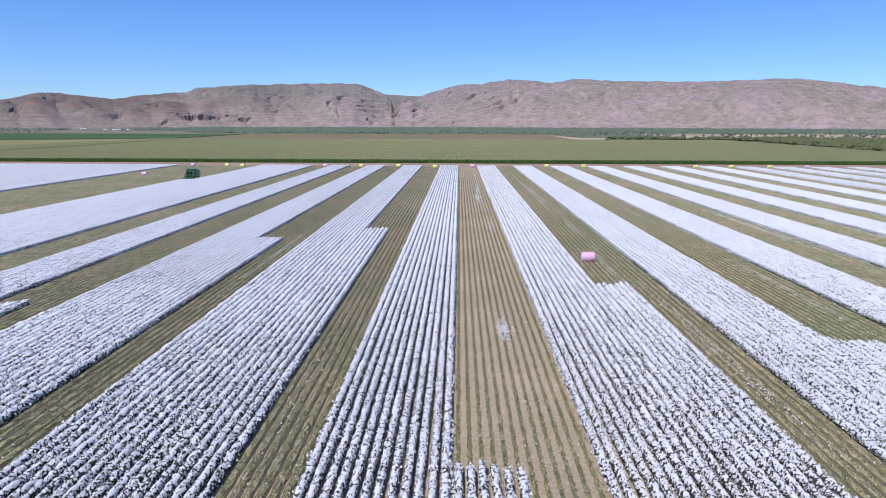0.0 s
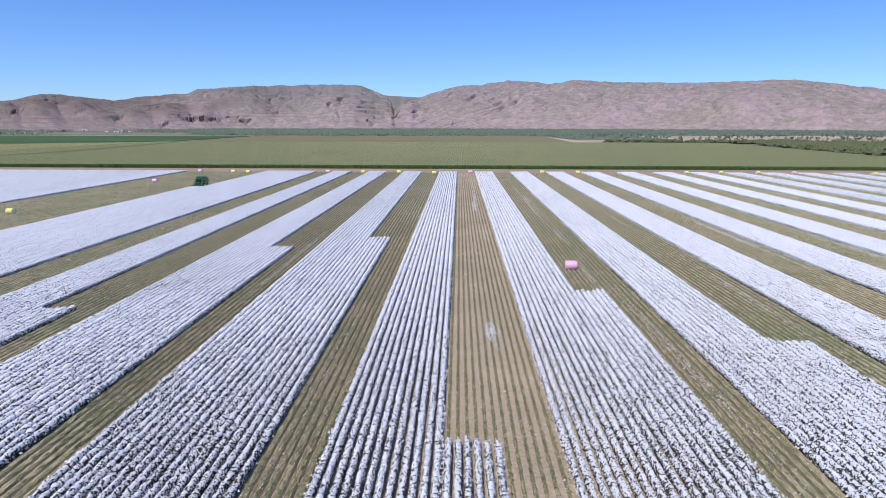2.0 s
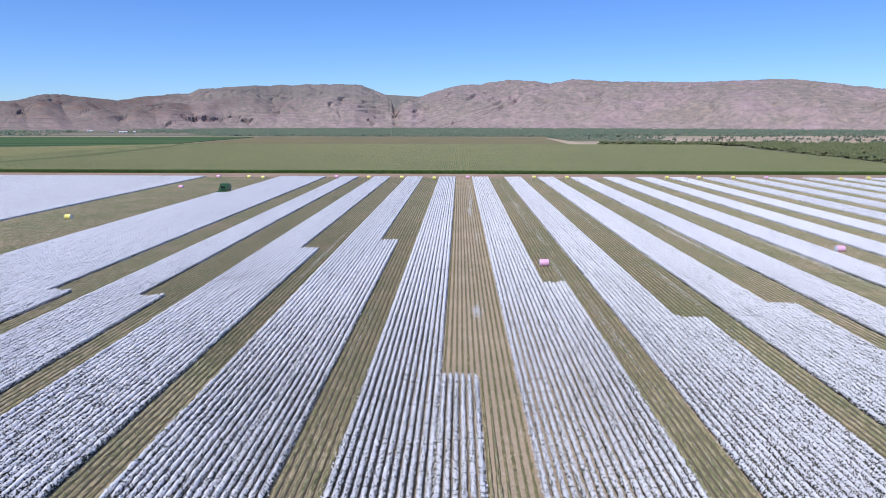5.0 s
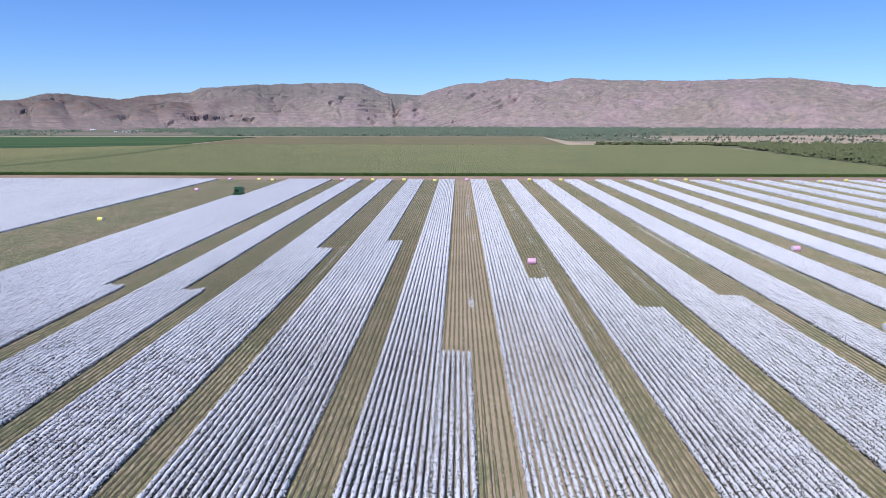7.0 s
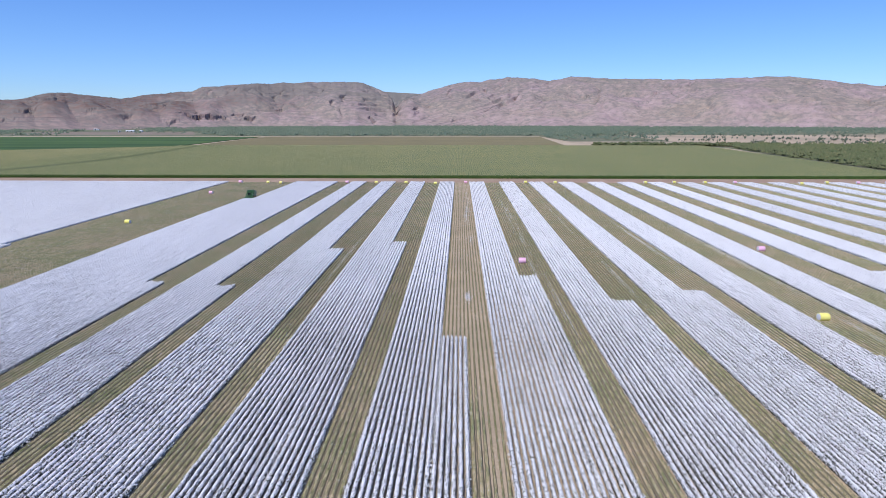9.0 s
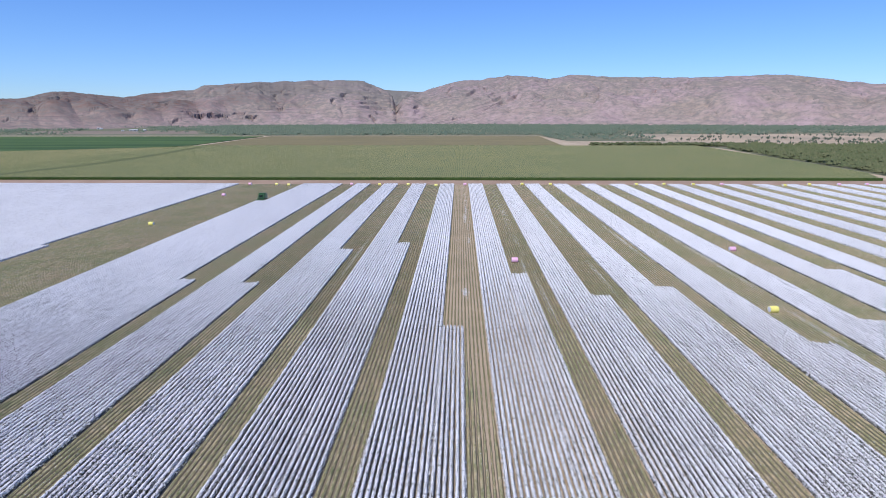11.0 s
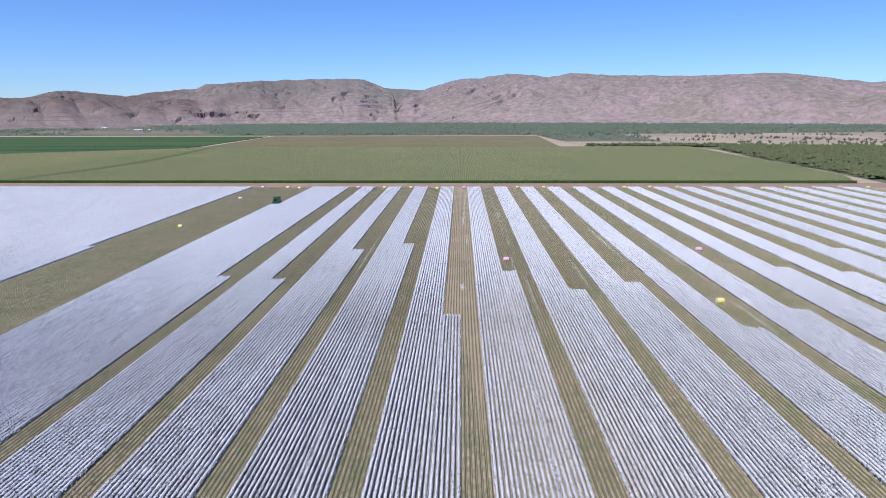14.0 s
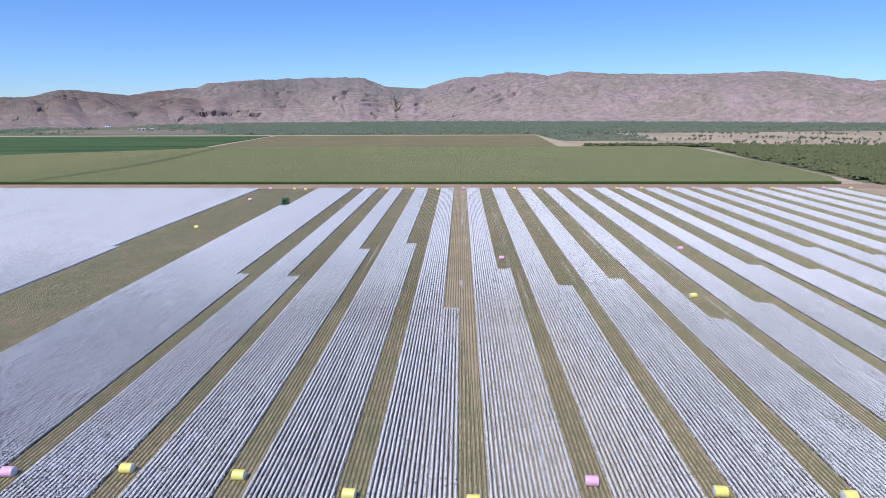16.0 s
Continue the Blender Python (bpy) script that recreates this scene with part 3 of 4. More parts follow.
for strip in stubble_strips[:20]:
    first, last, y0, y1 = strip[1]
    n = 450
    lint.append(np.stack([ROW * rng.uniform(first - 5, last, n), FIELD_NEAR + (FIELD_FAR - FIELD_NEAR) * rng.uniform(0.38, 1, n), rng.uniform(0.1, 0.32, n)], 1))
scatter_bits("cotton_lint", np.concatenate(lint), 0.05, 0.13, BOLL, "scraps of white lint dropped on the stubble", "cotton lint")


# ---------------------------------------------------------------- corn and other fields
def corn_edge(y):
    return float(np.interp(y, [396, 407, 440, 535, 696, 862, 935], [340, 348, 362, 372, 381, 393, 398]))


def canopy(name, rows, y0, y1, right, left, height, top, flank, label, category, step, wide=0.9):
    """Rows of a tall crop along y; right(y) gives the field's edge."""
    out, ids = [], []
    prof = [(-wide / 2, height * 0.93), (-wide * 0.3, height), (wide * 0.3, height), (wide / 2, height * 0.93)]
    for x in rows:
        ys = np.array([y for y in np.arange(y0, y1 + 0.1, 1.5) if left(y) < x < right(y)])
        if len(ys) > 2:
            ys = np.linspace(ys[0], ys[-1], max(2, int((ys[-1] - ys[0]) / step)))
        if len(ys) < 2:
            continue
        v, q = ridge(x, ys + rng.uniform(-0.4, 0.4), prof, 0.02, 0.012)
        out.append((v, q))
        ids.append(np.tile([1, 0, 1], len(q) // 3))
    v, q = join(out)
    ob = new(name, mesh_of(name, v, q, [top, flank], np.concatenate(ids)))
    return tagged(ob, label, category, "", "stuff")


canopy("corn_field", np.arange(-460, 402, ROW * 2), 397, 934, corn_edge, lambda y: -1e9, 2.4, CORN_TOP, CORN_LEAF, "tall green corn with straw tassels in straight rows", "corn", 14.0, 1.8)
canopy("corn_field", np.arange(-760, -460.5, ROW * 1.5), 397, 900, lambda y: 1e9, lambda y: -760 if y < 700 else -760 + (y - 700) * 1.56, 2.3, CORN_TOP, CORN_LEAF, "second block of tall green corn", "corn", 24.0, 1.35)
canopy("ripe_field", np.arange(-470, 206, ROW * 2), 946, 1436, lambda y: float(np.interp(y, [946, 1436], [180, 200])), lambda y: float(np.interp(y, [946, 1436], [-449, -477])), 1.2, RIPE_TOP, RIPE_TOP, "ripening brown crop behind the corn", "crop field", 16.0, 1.8)
slab("green_field", [(-760, 720), (-500, 888), (-471, 966), (-490, 1440), (-1320, 1440), (-1320, 720)], 0.9, 1.2, LUSH, "dense lush green crop field", "stuff")

# dark band across the corn, added as a slab over its tops
slab("corn_swath", [(-406, 398), (-396, 398), (-378, 505), (-376, 600), (-386, 700), (-414, 890), (-424, 905), (-403, 750), (-392, 600), (-393, 520)], 2.44, 0.5, SWATH, "darker green band laid over the corn", "stuff")

# tufts added to give the dark line between the corn and the ripe field
gx = rng.uniform(-448, 178, 2600)
v, f = lumps(np.stack([gx, 941 + rng.uniform(-1.5, 1.5, 2600), rng.uniform(0.9, 1.9, 2600)], 1), rng.uniform(0.5, 0.9, (2600, 1)) * np.array([[1.2, 0.8, 1.0]]), DOME_V, DOME_F, 0.4)
tagged(new("border_tufts", mesh_of("border_tufts", v, f, CORN_LEAF)), "dark tufts added to draw the line behind the corn", "grass", "", "stuff")

# tassels standing over the corn, which hide the green where one looks along the field
tx, ty = [g.ravel() for g in np.meshgrid(np.arange(-760, 398, 1.8), np.arange(398.2, 933, 2.1))]
tx, ty = tx + rng.uniform(-0.35, 0.35, len(tx)), ty + rng.uniform(-0.7, 0.7, len(ty))
keep = (tx < np.interp(ty, [396, 407, 440, 535, 696, 862, 935], [340, 348, 362, 372, 381, 393, 398])) & ((ty < 700) | (tx > -760 + (ty - 700) * 1.56))
keep &= ~((np.abs(tx - np.interp(ty, [398, 505, 600, 700, 890], [-401, -385, -384, -393, -418])) < 8) & (ty < 900))
tx, ty = tx[keep], ty[keep]
tw, th = rng.uniform(0.3, 0.5, len(tx)), rng.uniform(0.10, 0.16, len(tx))
skew = rng.uniform(-0.5, 0.5, len(tx))
v = np.stack([np.stack([tx - tw, ty - skew, np.full(len(tx), 2.3)], 1), np.stack([tx + tw, ty + skew, np.full(len(tx), 2.3)], 1), np.stack([tx + skew * 0.5, ty + 0.3, 2.38 + th], 1)], 1).reshape(-1, 3)
tagged(new("corn_tassels", mesh_of("corn_tassels", v, np.arange(len(v)).reshape(-1, 3), TASSEL)), "straw coloured tassels standing over the corn", "corn", "", "stuff")

# the corn's front: a rough wall of plants, with leaves hanging out of it
def corn_front(x0, x1):
    xs = np.arange(x0, x1, 0.4)
    lv = np.array([0.0, 0.8, 1.6, 2.15, 2.5])
    n, k = len(xs), len(lv)
    lean = np.array([0, 0.1, 0.1, 0.25, 0.6])
    vx = xs[:, None] + rng.uniform(-0.1, 0.1, (n, k))
    vy = 396.3 + lean[None] + rng.uniform(-0.22, 0.22, (n, k)) + (np.arange(n) % 2)[:, None] * 0.3
    vz = lv[None] * (1 + rng.uniform(-0.09, 0.09, (n, 1)))
    i = (np.arange(n - 1) * k)[:, None] + np.arange(k - 1)[None]
    ob = new("corn_front", mesh_of("corn_front", np.stack([vx, vy, vz], -1).reshape(-1, 3), np.stack([i, i + k, i + k + 1, i + 1], -1).reshape(-1, 4), CORN_LEAF))
    tagged(ob, "front of the tall green corn facing the headland", "corn", "", "stuff")


corn_front(-760, 346)
blades = []
base = np.arange(-760, 346, 0.42)
for k, x in enumerate(base):
    h = rng.uniform(2.0, 2.7)
    y = 396.4 + rng.uniform(-0.5, 0.5)
    for b in range(5):
        a = rng.uniform(0, 2 * math.pi)
        z = h * (0.15 + 0.17 * b)
        r = rng.uniform(0.35, 0.65)
        dx, dy = math.cos(a), math.sin(a)
        blades.append([(x - dy * 0.07, y + dx * 0.07, z), (x + dy * 0.07, y - dx * 0.07, z), (x + dx * r, y + dy * r, z + rng.uniform(0.1, 0.5))])
v = np.array(blades).reshape(-1, 3)
tagged(new("corn_edge_leaves", mesh_of("corn_edge_leaves", v, np.arange(len(v)).reshape(-1, 3), CORN_LEAF)), "ragged dark green corn leaves along the field edge", "corn", "", "stuff")

# ---------------------------------------------------------------- hills
SKYLINE = [(-44, 1.9), (-40, 1.6), (-36.7, 1.70), (-35.7, 1.89), (-34.0, 2.31), (-31.6, 2.12), (-29.3, 1.87), (-27.6, 2.17), (-23.7, 2.57), (-22.8, 2.91), (-19.1, 3.23), (-14.8, 3.40), (-10.9, 3.51), (-8.9, 3.43),
           (-8.0, 3.1), (-7.2, 2.74), (-6.6, 2.42), (-6.25, 2.05), (-5.95, 1.15), (-5.75, 1.35), (-5.3, 1.9), (-4.8, 2.1), (-3.8, 2.36), (-2.0, 2.98), (0.1, 3.48), (1.9, 3.53), (4.4, 3.92), (6.7, 3.81), (8.2, 3.55), (10.2, 3.92), (14.3, 3.67),
           (18.9, 3.54), (22.0, 3.52), (24.9, 3.58), (27.7, 3.58), (30.0, 3.25), (32.3, 2.89), (34.0, 2.65), (37, 2.9), (44, 3.0)]
# foothills: azimuth, half width in degrees, height, distance
KNOLLS = [(-37.0, 2.2, 105, 2860), (-34.3, 1.8, 112, 2840), (-31.0, 2.4, 122, 2900), (-28.2, 1.9, 100, 2960), (-25.5, 2.0, 84, 3000), (-22.6, 1.2, 66, 3080), (-18.5, 1.9, 86, 3200), (-15.6, 1.5, 74, 3190), (-12.3, 2.0, 92, 3260),
          (-9.6, 1.4, 70, 3230), (-4.4, 1.3, 128, 3400), (2.4, 2.2, 80, 3330), (6.6, 2.0, 70, 3300), (12.5, 2.6, 96, 3300), (18.5, 2.2, 84, 3250), (24.5, 2.6, 92, 3200), (30.5, 2.4, 88, 3150), (36.0, 2.0, 90, 3100)]

# hollows under low cliffs: azimuth, half width, depth into the range, the cliff's height
ALCOVES = [(-5.95, 0.52, 0.5, 29), (-22.9, 2.25, 0.17, 23), (-23.8, 0.90, 0.23, 10), (-19.3, 0.90, 0.14, 22), (-20.3, 1.05, 0.22, 10), (-25.6, 0.75, 0.09, 12), (-12.4, 0.83, 0.42, 17), (-13.5, 0.75, 0.47, 9), (-8.1, 0.52, 0.12, 16), (-0.2, 1.35, 0.13, 11), (3.6, 0.90, 0.26, 7),
           (-4.0, 0.45, 0.36, 12), (-2.9, 0.38, 0.40, 12), (17.2, 0.45, 0.40, 7), (19.3, 0.45, 0.22, 7), (26.8, 0.52, 0.36, 7), (-31.6, 0.75, 0.20, 9), (-35.9, 0.90, 0.26, 9), (-37.5, 0.90, 0.2, 10), (-29.2, 0.60, 0.14, 8), (-16.6, 0.90, 0.36, 7), (-33.6, 0.60, 0.42, 7)]


def fbm(x, y, z=0.0, octaves=5):
    return noise.fractal(Vector((x, y, z)), 0.9, 2.1, octaves)


def ledge_step(h, dip, thick, bench):
    """Turns a slope into low cliffs and benches, one each thick metres of height."""
    k = (h + dip) / thick
    fr = k - math.floor(k)
    rise = 0.3 * fr / bench if fr < bench else 0.3 + 0.7 * (fr - bench) / (1 - bench)
    return thick * (rise - fr)


def hill_mesh(az, crest, depth, near, far, mat, name, label):
    vs = np.zeros((len(az), len(depth), 3))
    for i, a in enumerate(az):
        sa, ca, tc = math.sin(radians(a)), math.cos(radians(a)), math.tan(radians(crest[i]))
        r0, r1 = near(a), far(a)
        top = 25 + r1 * tc
        for j, d in enumerate(depth):
            r = r0 + (r1 - r0) * d
            x, y = r * sa, r * ca
            if d <= 0:
                h = 0.0 if d == 0 else -8.0
            elif d <= 1:
                s = 0.36 * d + 0.64 * math.sin(d * math.pi / 2) ** 1.35
                spur = fbm(x * 0.0026, y * 0.0015, 7.0, 4)
                gully = 1 - min(1.0, 2.4 * abs(fbm(x * 0.0021 + 0.3 * spur, y * 0.0011, 2.0, 4)))
                room = min(1, d * 5) * (1 - d) ** 0.9
                rib = fbm(a * 0.42 + 0.25 * spur, d * 0.7, 21.0, 4)
                h = top * s * (1 + (0.36 * spur + 0.10 * rib) * room - 0.30 * gully ** 3 * room)
                knoll, warp = 0.0, fbm(x * 0.003, y * 0.003, 31.0, 4)
                for ka, kw, kh, kr in KNOLLS:
                    if abs(a - ka) < 2.6 * kw:
                        knoll = max(knoll, kh * math.exp(-(0.9 * (a - ka + 0.9 * warp) / kw) ** 2 - ((r - kr - 150 - 160 * warp) / 210) ** 2))
                knoll *= min(1, d * 7)
                h += (0.6 + 0.5 * warp) * knoll * max(0.0, 1 - h / 260)
                h += 6 * fbm(x * 0.006, y * 0.006, 4.0, 4) * min(1, d * 6) * min(1, (1 - d) * 5)
                amount = 0.9 * max(0.0, min(1.0, 0.2 + 1.7 * fbm(x * 0.0022, y * 0.0022, 11.0, 3))) * min(1, d * 5) * min(1, (1 - d) * 7)
                h += amount * ledge_step(h, -0.03 * x - 0.28 * min(max(x + 250, 0), 900) + 35 * fbm(x * 0.002, y * 0.002, 1.0, 4), 30.0, 0.75)
                h += 0.7 * amount * ledge_step(h, -0.03 * x - 0.28 * min(max(x + 250, 0), 900) + 35 * fbm(x * 0.002, y * 0.002, 1.0, 4), 13.0, 0.65)
                for ka, kw, kd, drop in ALCOVES:   # the floor sinks and runs in under the lip
                    kd += 0.03 * fbm(a * 1.6, ka, 5.0, 4)
                    u = min((d - kd + 0.055) / 0.055, (kd + 0.018 - d) / 0.018)
                    if abs(a - ka) < 2 * kw and 0 < u < 1:
                        w = math.exp(-(1.25 * (a - ka) / kw) ** 2) * max(0.0, 0.75 + 0.6 * fbm(a * 1.1, ka, 9.0, 3))
                        h -= drop * u * w
                        r += 1.1 * drop * u * w
                h = max(1.0 * min(1, d * 20), min(h, 25 + r * tc - 1.2)) if d < 1 else top
            else:
                h = top * max(0.0, 1 - 2.2 * (d - 1))
            vs[i, j] = (r * sa, r * ca, h)
    n, k = vs.shape[:2]
    i = (np.arange(n - 1) * k)[:, None] + np.arange(k - 1)[None]
    q = np.stack([i, i + k, i + k + 1, i + 1], -1).reshape(-1, 4)
    tagged(new(name, mesh_of(name, vs.reshape(-1, 3), q, mat)), label, "hills", "", "structure")
    return vs


hill_az = np.linspace(-44, 44, 900)
crest_line = np.interp(hill_az, [p[0] for p in SKYLINE], [p[1] for p in SKYLINE]) + np.array([0.07 * fbm(a * 0.9, 1.0, 6.0, 6) for a in hill_az])
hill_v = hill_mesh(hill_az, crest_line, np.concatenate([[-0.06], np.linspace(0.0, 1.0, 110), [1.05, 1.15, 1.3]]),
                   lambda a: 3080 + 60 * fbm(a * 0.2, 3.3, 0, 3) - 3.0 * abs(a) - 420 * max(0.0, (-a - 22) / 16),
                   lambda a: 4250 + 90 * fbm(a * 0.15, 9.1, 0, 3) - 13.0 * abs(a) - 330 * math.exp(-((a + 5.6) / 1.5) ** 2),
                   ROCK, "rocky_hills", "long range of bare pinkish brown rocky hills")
back_az = np.linspace(-12, 3, 120)
hill_mesh(back_az, np.interp(back_az, [-12, -9, -7.4, -6.35, -5.0, -3.8, -2.6, 0, 3], [1.6, 2.4, 2.66, 2.56, 2.5, 2.43, 2.5, 2.2, 1.5]), np.concatenate([np.linspace(0.0, 1.0, 26), [1.2, 1.5]]), lambda a: 4420, lambda a: 4740, FAR_ROCK, "far_ridge", "farther ridge seen through the gap in the hills")


# ---------------------------------------------------------------- trees
def wood(name, places, height, per, mat, label, category="trees", base=ICO_V, faces=ICO_F, spread=0.4, plump=(0.26, 0.5), tall=0.62, mid=0.5):
    """Dense woodland: rough leafy clumps round every place (x, y, z)."""
    n = len(places)
    c = np.repeat(places, per, 0)
    h = np.repeat(height * rng.uniform(0.75, 1.2, n), per)
    off = rng.normal(0, 1, (n * per, 3))
    c = c + np.stack([off[:, 0] * h * spread, off[:, 1] * h * spread, h * (mid + 0.17 * off[:, 2].clip(-2, 2))], 1)
    r = (h * rng.uniform(*plump, n * per))[:, None] * np.array([[1.0, 1.0, tall]])
    v, f = lumps(c, r, base, faces, 0.4)
    ob = new(name, mesh_of(name, v, f, mat, None, True))
    return tagged(ob, label, category, "", "stuff")


def scatter(n, x0, x1, y0, y1, keep):
    p = np.stack([rng.uniform(x0, x1, n), rng.uniform(y0, y1, n), np.zeros(n)], 1)
    return p[np.array([keep(x, y) for x, y, _ in p])]


def band(x, y):
    a = math.degrees(math.atan2(x, y))
    thin = fbm(x * 0.002, y * 0.002, 5.0, 3)
    if not (-41 < a < 41) or math.hypot(x, y) > 3250:
        return False
    if x > 225:
        open_ground = 1560 + 0.10 * (x - 400) if x > 430 else 1150
        if y < open_ground + 120 * thin or (y < open_ground + 420 and rng.random() < 0.62):
            return False
    if x < -650 and y < 1750 and thin < 0.25:
        return False
    if y > 1630 and y < 2000 and -1.0 < (x + 1080 + 0.44 * (y - 1820)) / 300 < 1.0 and rng.random() < 0.94:
        return False
    if a < -24:
        return thin > -0.14 and y > 1520
    return y > (1512 if x < 215 else 0) + 25 * thin


far_wood = scatter(27000, -2300, 2300, 1160, 3250, band)
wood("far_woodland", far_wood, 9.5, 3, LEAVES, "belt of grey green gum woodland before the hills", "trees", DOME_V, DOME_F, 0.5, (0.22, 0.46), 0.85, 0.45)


def thicket(x, y):
    edge = float(np.interp(y, [400, 520, 690, 870, 940], [372, 386, 398, 423, 446]))
    back = 945 - 0.06 * (x - 400) + 14 * fbm(x * 0.01, 2.0, 0, 3)
    return x > edge + 3 and y < back and y > 392 + 0.05 * (x - 380) and x < min(1150, 0.77 * (y + 160) + 25)


bush = scatter(11000, 380, 1150, 380, 960, thicket)
wood("bush_thicket", bush, 6.5 * (0.6 + 0.8 * rng.random(len(bush))), 9, BUSH_LEAVES, "dense olive green bush thicket beside the track", "trees", DOME_V, DOME_F, 0.42, (0.12, 0.30), 1.0, 0.45)
strip_bush = scatter(260, 232, 480, 944, 968, lambda x, y: fbm(x * 0.05, y * 0.05, 0, 3) > -0.25)
wood("bush_strip", strip_bush, 6.0, 8, BUSH_LEAVES, "row of low bushes behind the corn", spread=0.5)


def gum_tree(h):
    """A gum: tapered trunk with limbs, and an open uneven crown of leaf clumps."""
    root = new("gum_tree")
    bm = bmesh.new()
    limbs = [((0, 0, 0), (0.05 * h, 0.02 * h, 0.5 * h), 0.035 * h, 0.02 * h)]
    tips = []
    for k in range(4):
        a = 1.57 * k + rng.uniform(-0.5, 0.5)
        b0 = (0.03 * h, 0.01 * h, rng.uniform(0.3, 0.5) * h)
        b1 = (math.cos(a) * 0.24 * h, math.sin(a) * 0.24 * h, rng.uniform(0.62, 0.85) * h)
        limbs.append((b0, b1, 0.018 * h, 0.007 * h))
        tips.append(b1)
    for p0, p1, r0, r1 in limbs:
        d = Vector(p1) - Vector(p0)
        m = Matrix.Translation((Vector(p0) + Vector(p1)) / 2) @ d.to_track_quat("Z", "Y").to_matrix().to_4x4()
        bmesh.ops.create_cone(bm, segments=6, radius1=r0, radius2=r1, depth=d.length, matrix=m)
    part("trunk", bm, BARK, root)
    c = np.repeat(np.array(tips + [(0, 0, 0.85 * h), (0, 0, 0.5 * h)]), 4, 0)
    c = c + rng.normal(0, 0.13 * h, c.shape) * np.array([[1, 1, 1.3]]) - np.array([[0, 0, 0.08 * h]])
    r = np.full((len(c), 1), 0.135 * h) * rng.uniform(0.6, 1.3, (len(c), 1)) * np.array([[1, 1, 0.75]])
    v, f = lumps(c, r, ICO_V, ICO_F, 0.45)
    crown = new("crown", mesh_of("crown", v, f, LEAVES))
    crown.parent = root
    return tagged(root, "grey green gum tree standing on the dry plain", "tree", "trees on the plain")


models = [gum_tree(h) for h in (4.5, 5.5, 7.0)]
spots = scatter(2400, 330, 1500, 960, 1640, lambda x, y: math.degrees(math.atan2(x, y + 158)) < 38 and (fbm(x * 0.006, y * 0.009, 3.0, 3) > 0.26 or y < 1075 and x > 520 and fbm(x * 0.02, y * 0.02, 1.0, 2) > -0.25))
for n, (x, y, _) in enumerate(spots[:270]):
    m = pose(x, y, 0, 0, 0, rng.uniform(0, 360))
    if n < 3:
        models[n].matrix_basis = m
    else:
        copy_thing(models[n % 3], m)

# scrub dotted over the rock and along the crest
ii, jj = rng.integers(20, 880, 3000), (6 + 104 * rng.random(3000) ** 0.6).astype(int)
shrub = hill_v[ii, jj]
shrub = np.concatenate([shrub, hill_v[np.sort(rng.integers(10, 890, 1300)), 110] - np.array([[0, 0, 2.5]])]) + rng.uniform(-4, 4, (3000 + 1300, 3)) * np.array([[1, 1, 0]])
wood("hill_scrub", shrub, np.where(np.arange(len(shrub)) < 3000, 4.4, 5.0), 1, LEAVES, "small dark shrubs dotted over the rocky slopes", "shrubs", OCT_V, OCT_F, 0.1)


# ---------------------------------------------------------------- bales
def bale(key):
    """A round cotton module: wrapped drum on its side, lying across the rows, with open lint ends."""
    root = new("cotton_bale")
    r, w = 0.97, 2.3
    seg = 28
    bm = bmesh.new()
    rings = []
    for x, k in ((-w / 2 + 0.02, 0.86), (-w / 2, 0.955), (-w / 2 + 0.08, 1.0), (-w / 4, 1.006), (0, 1.0), (w / 4, 1.006), (w / 2 - 0.08, 1.0), (w / 2, 0.955), (w / 2 - 0.02, 0.86)):
        ring = []
        for s in range(seg):
            a = 2 * math.pi * s / seg
            z = math.sin(a) * r * k
            ring.append(bm.verts.new((x, math.cos(a) * r * k * 1.03, max(z, -r * 0.93) + r * 0.93)))
        rings.append(ring)
    for p, q in zip(rings, rings[1:]):
        for s in range(seg):
            bm.faces.new((p[s], p[(s + 1) % seg], q[(s + 1) % seg], q[s]))
    bmesh.ops.recalc_face_normals(bm, faces=bm.faces)
    for fc in bm.faces:
        fc.smooth = True
    part("wrap", bm, WRAP[key], root, key + " plastic film wrap")
    for side in (-1, 1):
        bm = bmesh.new()
        hub = bm.verts.new((side * (w / 2 + 0.05), 0, r * 0.93))
        loops = []
        for k, out in ((0.88, -0.03), (0.6, 0.035), (0.3, 0.05)):
            loops.append([bm.verts.new((side * (w / 2 + out + rng.uniform(-0.015, 0.015)), math.cos(2 * math.pi * s / seg) * r * k, max(math.sin(2 * math.pi * s / seg) * r * k, -r * 0.92) + r * 0.93)) for s in range(seg)])
        for p, q in zip(loops, loops[1:]):
            for s in range(seg):
                bm.faces.new((p[s], p[(s + 1) % seg], q[(s + 1) % seg], q[s]))
        for s in range(seg):
            bm.faces.new((loops[-1][s], loops[-1][(s + 1) % seg], hub))
        bmesh.ops.recalc_face_normals(bm, faces=bm.faces)
        part("lint_end", bm, BOLL, root, "packed white cotton lint")
    return tagged(root, "round cotton bale in %s plastic wrap lying on stubble" % key, "cotton bale", "%s cotton bales" % key)


